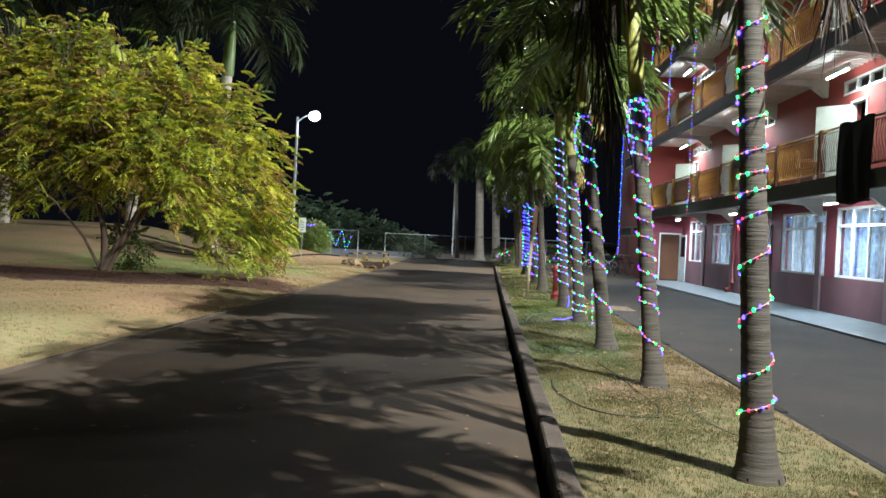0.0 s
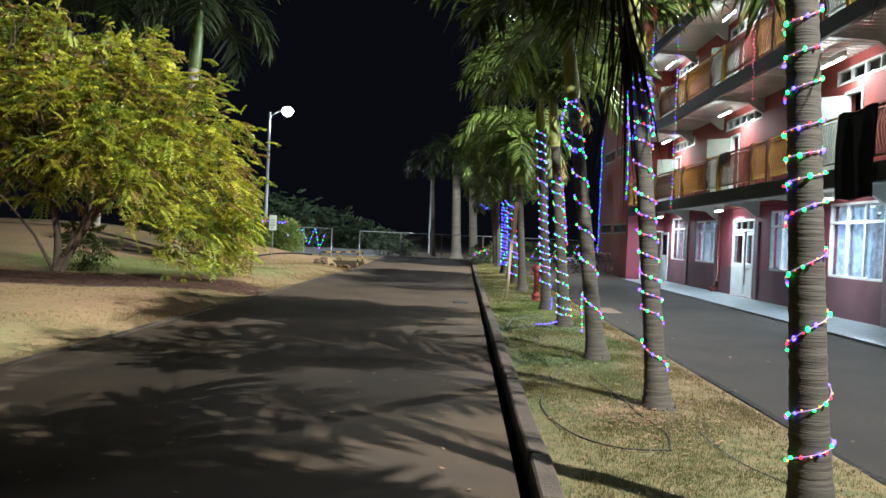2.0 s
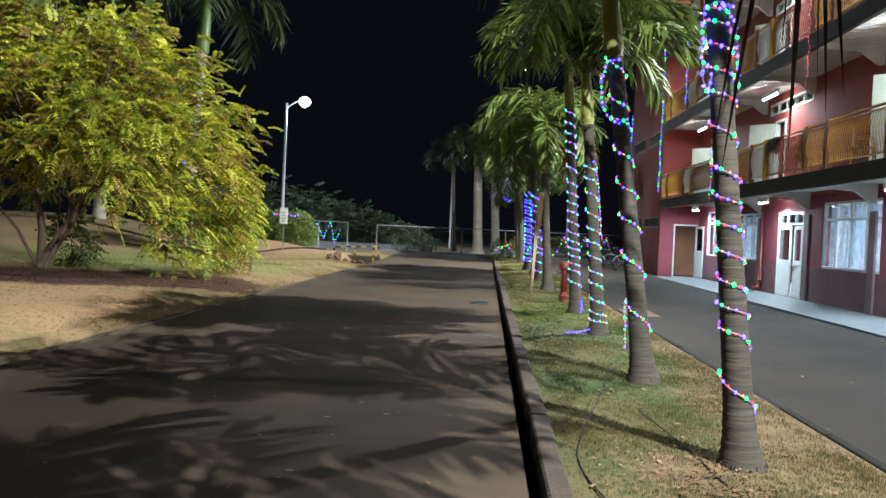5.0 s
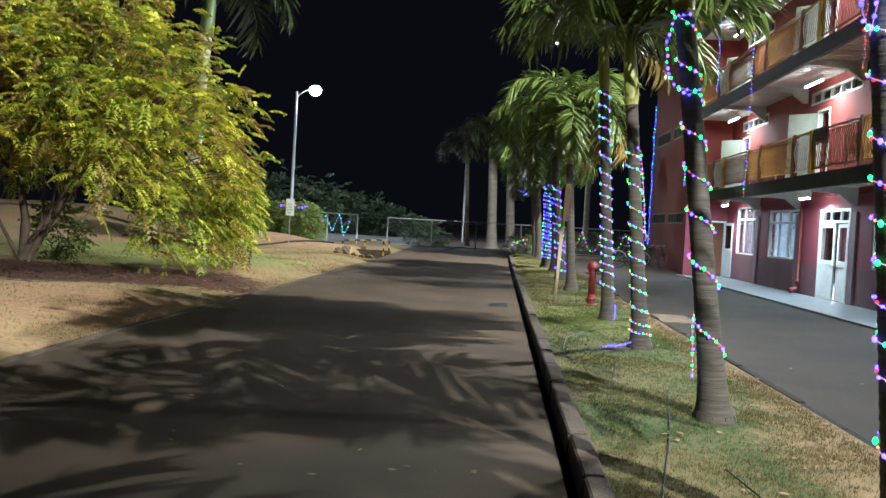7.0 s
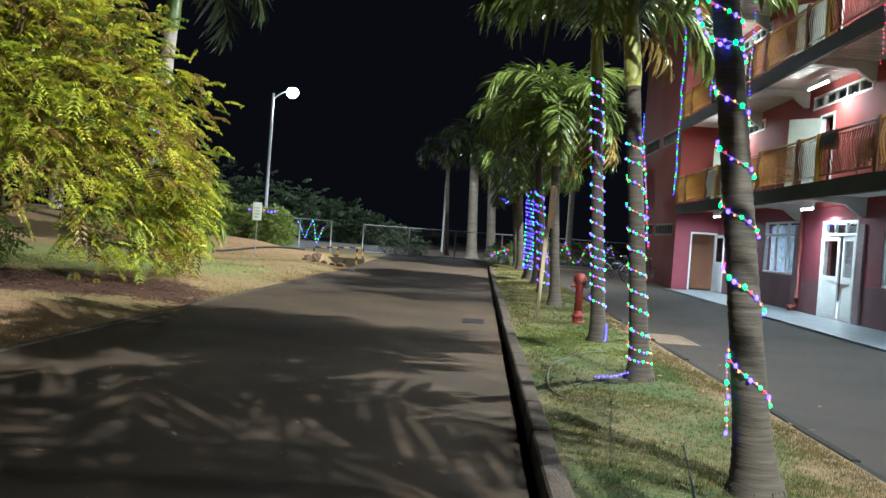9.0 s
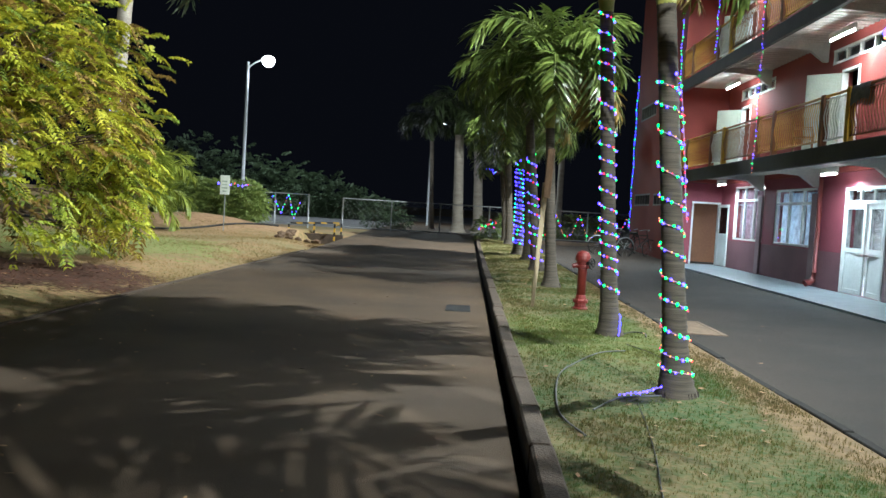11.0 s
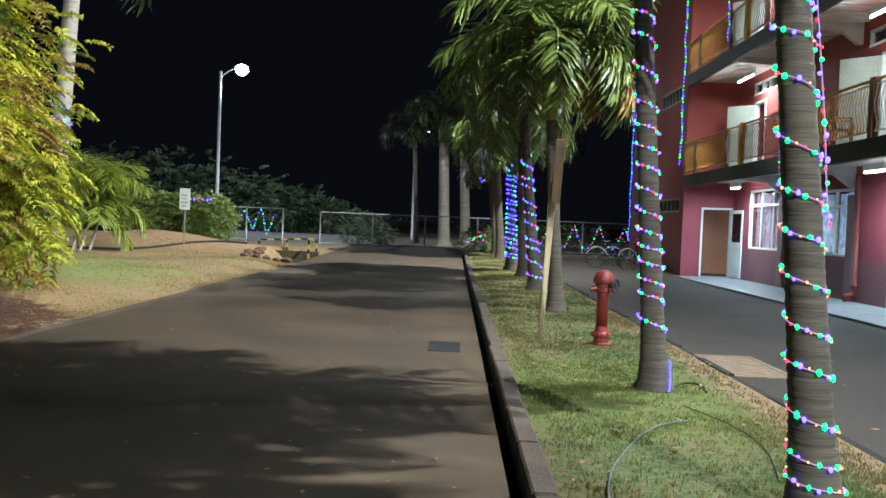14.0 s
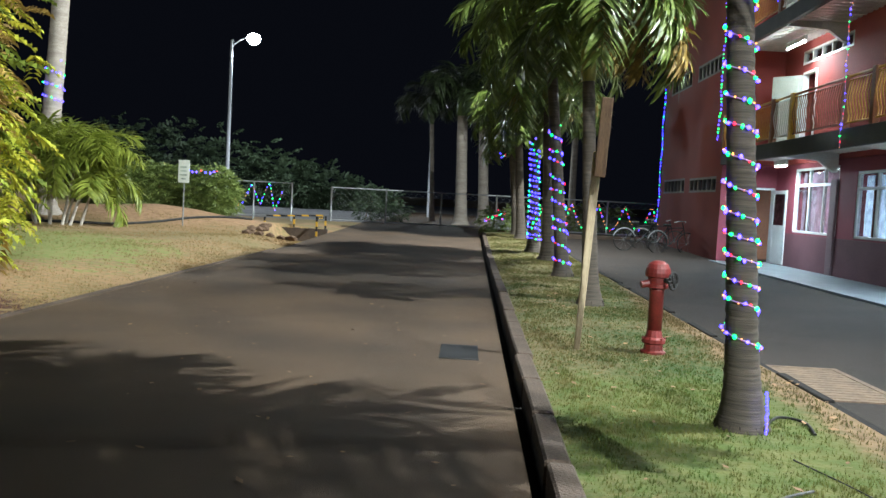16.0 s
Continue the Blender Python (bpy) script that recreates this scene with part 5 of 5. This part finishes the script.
for k, (x, z) in enumerate(((-24, 3.4), (-20, 3.4), (-16.2, 2.9), (-12.6, 2.5), (-9.4, 1.9), (-7.0, 1.2))):
    clump("far_tree", "dark leafy tree beyond the fence", "tree", [((x, 75, z * 0.9), (2.6, 2.2, z * 0.95)), ((x + 1.5, 74, z * 0.7), (1.9, 1.8, z * 0.7)), ((x - 1.3, 76, z * 0.9), (1.7, 1.8, z * 0.8))], M["farleaf"], 0.8, 420, 60 + k, "far trees")
for k, (x, y, r) in enumerate(((-3.2, 52, 0.55), (-2.0, 52.3, 0.5), (3.6, 51.2, 0.6), (5.0, 51.2, 0.6), (6.4, 51.4, 0.62), (7.8, 51.3, 0.6), (2.3, 46.2, 0.45))):
    clump("bush", "low dark green bush near the wire fence", "bush", [((x, y, 0.25 + r), (r * 1.3, r, r))], M["farleaf" if k < 2 else "hedge"], 0.24, 160, 80 + k, "fence bushes")
clump("shrub", "low feathery shrub beside the tree trunk", "bush", [((-8.75, 25.0, 0.85), (0.5, 0.4, 0.55))], M["hedge"], 0.35, 110, 95)

# royal palms
for n, (foot, top, r, seed, sc) in enumerate((
    ((-10.95, 38.8, 0.4), (-10.5, 38.8, 8.3), 0.27, 31, 2.1), ((-15.6, 41.0, 0.5), (-15.4, 41.0, 9.2), 0.27, 32, 2.1), ((-20.8, 39.2, 0.5), (-20.7, 39.2, 9.0), 0.28, 33, 2.1),
    ((0.98, 54.0, 0.15), (0.80, 54.0, 5.3), 0.27, 34, 1.3), ((2.05, 55.0, 0.15), (1.80, 55.0, 5.0), 0.25, 35, 1.2), ((-0.55, 58.0, 0.15), (-0.8, 58.0, 5.2), 0.12, 36, 1.1), ((7.0, 62.0, 0.15), (7.0, 62.0, 5.2), 0.2, 37, 1.2),
)):
    t = palm(foot, top, r, 13, seed, 2.3 if n < 3 else 1.0, "smooth grey royal palm with a green crownshaft", sc, M["royal"], M["greenshaft"], kinds=DIM_FRONDS)
    t["group"] = "royal palms"

# areca clump by the hedge
thing = empty("areca_palm", (-9.2, 36.2, bank_z(-9.2, 36.2)))
tagged(thing, "clump of slender pale stems with arching green fronds", "palm tree")
rnd = random.Random(12)
for k, (dx, lean, h) in enumerate(((-0.5, -0.25, 1.6), (-0.2, 0.05, 1.8), (0.05, 0.35, 1.6), (0.2, 0.62, 1.8), (-0.35, -0.1, 1.2), (-0.8, -0.45, 1.7), (0.35, 0.35, 1.1), (-0.1, 0.2, 0.7))):
    top = Vector((dx + lean, 0.1 * k - 0.2, h))
    part("stem", sweep(bmesh.new(), [(dx, 0.1 * k - 0.2, -0.1), tuple(Vector((dx, 0.1 * k - 0.2, 0)).lerp(top, 0.6)), tuple(top)], [0.045, 0.035, 0.03], 8), M["royal"], thing, smooth=True)
    for j in range(7):
        piece("frond", ARECA[(j + k) % 4], thing, Matrix.Translation(top) @ pose(0, 0, 0, 0, rnd.uniform(-30, 34), j * 51.4 + k * 31) @ Matrix.Scale(rnd.uniform(0.75, 1.05), 4))

# dead fronds that hang from the nearest palm


def hung_frond(parent, rib, leaf, seed, spread=0.45):
    """A dead frond: a drooping rib with long dry leaflets that hang from it."""
    rnd = random.Random(seed)
    rib = [Vector(p) - Vector(parent.location) for p in rib]
    fine = []
    for i in range(len(rib) - 1):
        p0, p1, p2, p3 = rib[max(i - 1, 0)], rib[i], rib[i + 1], rib[min(i + 2, len(rib) - 1)]
        for k in range(6):
            t = k / 6
            fine.append(0.5 * ((2 * p1) + (p2 - p0) * t + (2 * p0 - 5 * p1 + 4 * p2 - p3) * t * t + (3 * p1 - p0 - 3 * p2 + p3) * t ** 3))
    fine.append(rib[-1])
    bm = bmesh.new()
    n = len(fine) - 1
    sweep(bm, fine, [0.022 * (1 - 0.8 * i / n) + 0.003 for i in range(n + 1)], 5)
    for k in range(130):
        f = 0.22 + 0.78 * rnd.random()
        i = min(int(f * n), n - 1)
        base = fine[i].lerp(fine[i + 1], f * n - i)
        d = (fine[i + 1] - fine[i]).normalized()
        out = Vector((rnd.uniform(-1, 1), rnd.uniform(-1, 1), 0)) * spread
        way = (d * 0.5 + out + Vector((0, 0, -0.55))).normalized()
        ln = leaf * rnd.uniform(0.6, 1.15)
        q = [base + way * ln * u + Vector((0, 0, -0.35 * ln * u * u)) for u in (0, 0.4, 0.75, 1.0)]
        w = Vector((rnd.uniform(-1, 1), rnd.uniform(-0.4, 0.4), 0)).normalized() * rnd.uniform(0.004, 0.009)
        v = [bm.verts.new(x) for x in (q[0] + w * 0.4, q[0] - w * 0.4, q[1] - w, q[1] + w, q[2] - w * 0.7, q[2] + w * 0.7, q[3])]
        bm.faces.new((v[0], v[1], v[2], v[3]))
        bm.faces.new((v[3], v[2], v[4], v[5]))
        bm.faces.new((v[5], v[4], v[6]))
    part("dead_frond", bm, M["frond_dry"], parent, "brown dead frond hanging down")


hung_frond(PALM_TREES[0], [(2.82, 6.72, 4.62), (2.25, 6.42, 4.5), (1.90, 6.25, 3.75), (1.89, 6.2, 3.0), (2.03, 6.22, 2.42)], 0.58, 1)
hung_frond(PALM_TREES[0], [(2.84, 6.70, 4.60), (2.42, 6.4, 4.35), (2.06, 6.27, 3.7), (2.02, 6.22, 3.05)], 0.5, 2, 0.3)
hung_frond(PALM_TREES[0], [(2.90, 6.74, 4.5), (3.2, 6.62, 4.25), (3.34, 6.58, 3.6), (3.36, 6.58, 3.0)], 0.42, 3, 0.8)

# ---- things at the building ----
bm = bmesh.new()
n, m = 14, 20
vs = []
for i in range(n + 1):
    row = []
    for j in range(m + 1):
        f, g = i / n, j / m
        y = 16.75 + 1.5 * f
        z = 4.0 - 1.55 * g + 0.03 * math.sin(f * 9)
        x = SLAB - 0.085 - 0.03 * math.sin(f * 14 + g * 2) * g - 0.02
        row.append(bm.verts.new((x, y + 0.04 * math.sin(g * 3), z)))
    vs.append(row)
for i in range(n):
    for j in range(m):
        bm.faces.new((vs[i][j], vs[i + 1][j], vs[i + 1][j + 1], vs[i][j + 1]))
bmesh.ops.solidify(bm, geom=bm.faces[:], thickness=0.012)
M["cloth"] = material("black_cloth", (0.012, 0.012, 0.014), 0.95, scale=6, fine=90, bump=0.3)
tagged(part("blanket", bm, M["cloth"], smooth=True), "black blanket hung over the balcony railing", "blanket")

thing = empty("drainpipe", (9.6, 30.1, 0.1))
tagged(thing, "red painted drainpipe with a shoe at the wall foot", "pipe")
part("pipe", sweep(bmesh.new(), [(0, 0, 0.3), (0, 0, 2.55)], 0.05, 10), M["pipe"], thing, smooth=True)
part("shoe", sweep(bmesh.new(), [(0, 0, 0.34), (-0.03, 0, 0.16), (-0.22, -0.05, 0.08)], [0.06, 0.07, 0.08], 10), M["pipe"], thing, smooth=True)


def plastic_chair(at, turn, mat, label):
    thing = empty("plastic_chair")
    thing.matrix_basis = pose(*at, 0, 0, turn)
    tagged(thing, label, "chair", group="balcony chairs")
    part("seat", box(-0.21, -0.21, 0.40, 0.21, 0.21, 0.43, bevel=0.012), mat, thing)
    for x in (-0.18, 0.18):
        for y in (-0.18, 0.18):
            part("leg", sweep(bmesh.new(), [(x * 1.15, y * 1.15, 0.004), (x, y, 0.41)], 0.018, 6), mat, thing, smooth=True)
    for k in range(5):
        part("back_slat", box(-0.17 + k * 0.07, 0.19, 0.43, -0.13 + k * 0.07, 0.21, 0.80, bevel=0.004), mat, thing)
    part("top_rail", sweep(bmesh.new(), [(-0.2, 0.2, 0.43), (-0.2, 0.22, 0.8), (0, 0.24, 0.85), (0.2, 0.22, 0.8), (0.2, 0.2, 0.43)], 0.018, 6), mat, thing, smooth=True)
    for x in (-0.22, 0.22):
        part("arm", sweep(bmesh.new(), [(x, 0.2, 0.62), (x, -0.16, 0.62), (x, -0.2, 0.42)], 0.016, 6), mat, thing, smooth=True)


plastic_chair((8.75, 29.2, FLOORS[1]), 70, M["brown"], "brown plastic chair on the balcony behind the railing")
plastic_chair((8.8, 24.6, FLOORS[1]), 110, M["brown"], "brown plastic chair beside the balcony railing")
plastic_chair((8.75, 21.6, FLOORS[1]), 60, M["brown"], "brown plastic chair on the upper balcony")

# a grey cloth over the rail
bm = bmesh.new()
vs = []
for i in range(11):
    f = i / 10
    row = []
    for x, z in ((0.05, -0.34 - 0.04 * math.sin(f * 7)), (0.045, -0.12), (0.03, 0.015), (-0.03, 0.02), (-0.05, -0.1), (-0.06 - 0.01 * math.sin(f * 11), -0.30 + 0.05 * math.sin(f * 5))):
        row.append(bm.verts.new((SLAB + x, 24.9 + 0.8 * f, FLOORS[1] + 0.975 + z)))
    vs.append(row)
for a, b in zip(vs, vs[1:]):
    for k in range(5):
        bm.faces.new((a[k], b[k], b[k + 1], a[k + 1]))
M["greycloth"] = material("grey_cloth", (0.16, 0.16, 0.18), 0.95, scale=6, fine=80, bump=0.2)
tagged(part("towel", bm, M["greycloth"], smooth=True), "grey cloth drying over the balcony railing", "towel")


def bicycle(at, turn, label):
    thing = empty("bicycle", at)
    thing.matrix_basis = pose(*at, 0, 0, turn)
    tagged(thing, label, "bicycle", group="parked bicycles")
    for x in (-0.52, 0.52):
        bm = bmesh.new()
        sweep(bm, [(x + 0.33 * math.cos(a), 0, 0.345 + 0.33 * math.sin(a)) for a in (2 * math.pi * k / 24 for k in range(25))], 0.018, 6, False)
        w = part("wheel", bm, M["black"], thing, smooth=True)
        bm = bmesh.new()
        for k in range(10):
            a = 2 * math.pi * k / 10
            sweep(bm, [(x, 0.0, 0.345), (x + 0.32 * math.cos(a), 0, 0.345 + 0.32 * math.sin(a))], 0.003, 3, False)
        part("spokes", bm, M["iron"], w)
    for a, b in (((-0.52, 0, 0.345), (-0.08, 0, 0.30)), ((-0.08, 0, 0.30), (-0.2, 0, 0.86)), ((-0.2, 0, 0.80), (0.36, 0, 0.82)), ((-0.08, 0, 0.30), (0.36, 0, 0.75)), ((-0.52, 0, 0.345), (-0.2, 0, 0.80)), ((0.52, 0, 0.345), (0.33, 0, 0.98))):
        part("tube", sweep(bmesh.new(), [a, b], 0.017, 6), M["black"], thing, smooth=True)
    part("saddle", box(-0.34, -0.07, 0.86, -0.08, 0.07, 0.93, bevel=0.025), M["black"], thing)
    part("handlebar", sweep(bmesh.new(), [(0.22, -0.28, 0.98), (0.36, -0.12, 1.02), (0.36, 0.12, 1.02), (0.22, 0.28, 0.98)], 0.013, 6), M["iron"], thing, smooth=True)
    part("mudguard", sweep(bmesh.new(), [(-0.52 + 0.37 * math.cos(a), 0, 0.345 + 0.37 * math.sin(a)) for a in (math.pi * k / 10 for k in range(1, 10))], 0.02, 5), M["iron"], thing)


bicycle((6.75, 41.2, 0.07), 8, "dark bicycle with pale mudguard parked by the stair block")
bicycle((7.45, 41.9, 0.07), -12, "dark bicycle leaning among others by the wall")
bicycle((7.6, 40.6, 0.06), 22, "old black bicycle parked near the red wall")

# ---- loose leaves and grass ----
rnd = random.Random(77)
verts, faces = [], []
for k in range(2600):
    zone = rnd.random()
    if zone < 0.22:
        x, y = rnd.uniform(LEFT, KERB - 0.2), rnd.uniform(4, 40)
        z = road_z(y)
    elif zone < 0.4:
        x, y = rnd.uniform(KERB + 0.2, LAWN_R), rnd.uniform(5, 40)
        z = lawn_z(x, y) + 0.01
    elif zone < 0.60:
        x, y = rnd.gauss(2.85, 0.27), rnd.gauss(9.4, 0.45)
        x = min(max(x, KERB + 0.2), LAWN_R)
        z = lawn_z(x, y) + 0.01
    elif zone < 0.65:
        x, y = rnd.uniform(LAWN_R, SLAB - 0.3), rnd.uniform(6, 38)
        z = road_z(y) - 0.02
    else:
        x, y = LEFT - abs(rnd.gauss(0.3, 2.2)) - 0.02, rnd.uniform(12, 34)
        z = bank_z(x, y) + 0.02
    s, a = rnd.uniform(0.02, 0.05) * (0.45 if 0.4 <= zone < 0.60 else 0.8), rnd.uniform(0, 6.28)
    n = len(verts)
    u, v = Vector((math.cos(a), math.sin(a), rnd.uniform(-0.2, 0.2))) * s, Vector((-math.sin(a), math.cos(a), rnd.uniform(-0.3, 0.3))) * s * 0.5
    c = Vector((x, y, z + 0.012))
    verts += [tuple(c - u), tuple(c + v), tuple(c + u), tuple(c - v)]
    faces.append((n, n + 1, n + 2, n + 3))
me = bpy.data.meshes.new("fallen_leaves")
me.from_pydata(verts, [], faces)
M["litter"] = material("dry_leaf", (0.36, 0.22, 0.11), 0.8, tint=(0.17, 0.09, 0.05), scale=2, fine=20, per_object=0.5)
me.materials.append(M["litter"])
tagged(new("fallen_leaves", me), "scattered dry fallen leaves on road and grass", "leaves", kind="stuff")

# dark litter under the tree
verts, faces = [], []
while len(faces) < 15000:
    x, y = rnd.uniform(-13.2, -2.9), rnd.uniform(18, 26)
    d = math.hypot((x + 7.6) / 4.6, (y - 21.9 - 0.12 * (x + 7.6)) / 2.1) + 0.45 * noise.noise((x * 0.9, y * 0.9, 3))
    if x > LEFT - 0.1 or rnd.random() > smooth(1.15, 0.75, d):
        continue
    s, a = rnd.uniform(0.010, 0.034), rnd.uniform(0, 6.28)
    n = len(verts)
    u, v = Vector((math.cos(a), math.sin(a), rnd.uniform(-0.25, 0.25))) * s * 1.4, Vector((-math.sin(a), math.cos(a), rnd.uniform(-0.3, 0.3))) * s * 0.45
    c = Vector((x, y, bank_z(x, y) + rnd.uniform(0.008, 0.03)))
    verts += [tuple(c - u), tuple(c + v), tuple(c + u), tuple(c - v)]
    faces.append((n, n + 1, n + 2, n + 3))
me = bpy.data.meshes.new("leaf_litter")
me.from_pydata(verts, [], faces)
me.materials.append(material("brown_litter", (0.125, 0.046, 0.021), 0.9, tint=(0.042, 0.018, 0.010), scale=2, fine=12, spread=0.2, per_object=0.6))
tagged(new("leaf_litter", me), "dark reddish-brown leaf litter under the tree", "leaves", kind="stuff")


def grass(name, label, place, count, tall, seed, mat):
    rnd = random.Random(seed)
    verts, faces = [], []
    while len(faces) < count:
        x, y, z, dense = place(rnd)
        if rnd.random() > dense:
            continue
        for b in range(3):
            a, h = rnd.uniform(0, 6.28), tall * rnd.uniform(0.5, 1.4)
            lean = rnd.uniform(0.2, 1.1) * h
            px, py = x + rnd.gauss(0, 0.018), y + rnd.gauss(0, 0.018)
            w = 0.0024 + 0.0006 * y / 4
            n = len(verts)
            ca, sa = math.cos(a), math.sin(a)
            verts += [(px - sa * w, py + ca * w, z - 0.01), (px + sa * w, py - ca * w, z - 0.01), (px + ca * lean, py + sa * lean, z + h)]
            faces.append((n, n + 1, n + 2))
    me = bpy.data.meshes.new(name)
    me.from_pydata(verts, [], faces)
    me.materials.append(mat)
    tagged(new(name, me), label, "grass", kind="stuff")


def on_strip(rnd):
    y = 3.8 + 41 * rnd.random() ** 1.65
    x = rnd.uniform(KERB + 0.13, LAWN_R - 0.05)
    return x, y, lawn_z(x, y), 0.25 + 0.75 * smooth(-0.25, 0.35, noise.noise((x * 0.9, y * 0.9, 11)))


def on_bank(rnd):
    y = 8 + 32 * rnd.random()
    x = LEFT - 0.05 - 9 * rnd.random() ** 1.6
    bare = smooth(0.8, 1.1, math.hypot((x + 7.4) / 4.9, (y - 21.6 - (x + 7.4) * 0.12) / 2.6))
    return x, y, bank_z(x, y), bare * (0.15 + 0.85 * smooth(-0.2, 0.35, noise.noise((x * 0.5, y * 0.5, 14))))


grass("grass", "short patchy grass of the lawn strip", on_strip, 240000, 0.021, 3, M["grass"])
grass("bank_grass", "short dry grass of the bank", on_bank, 70000, 0.028, 4, M["straw"])
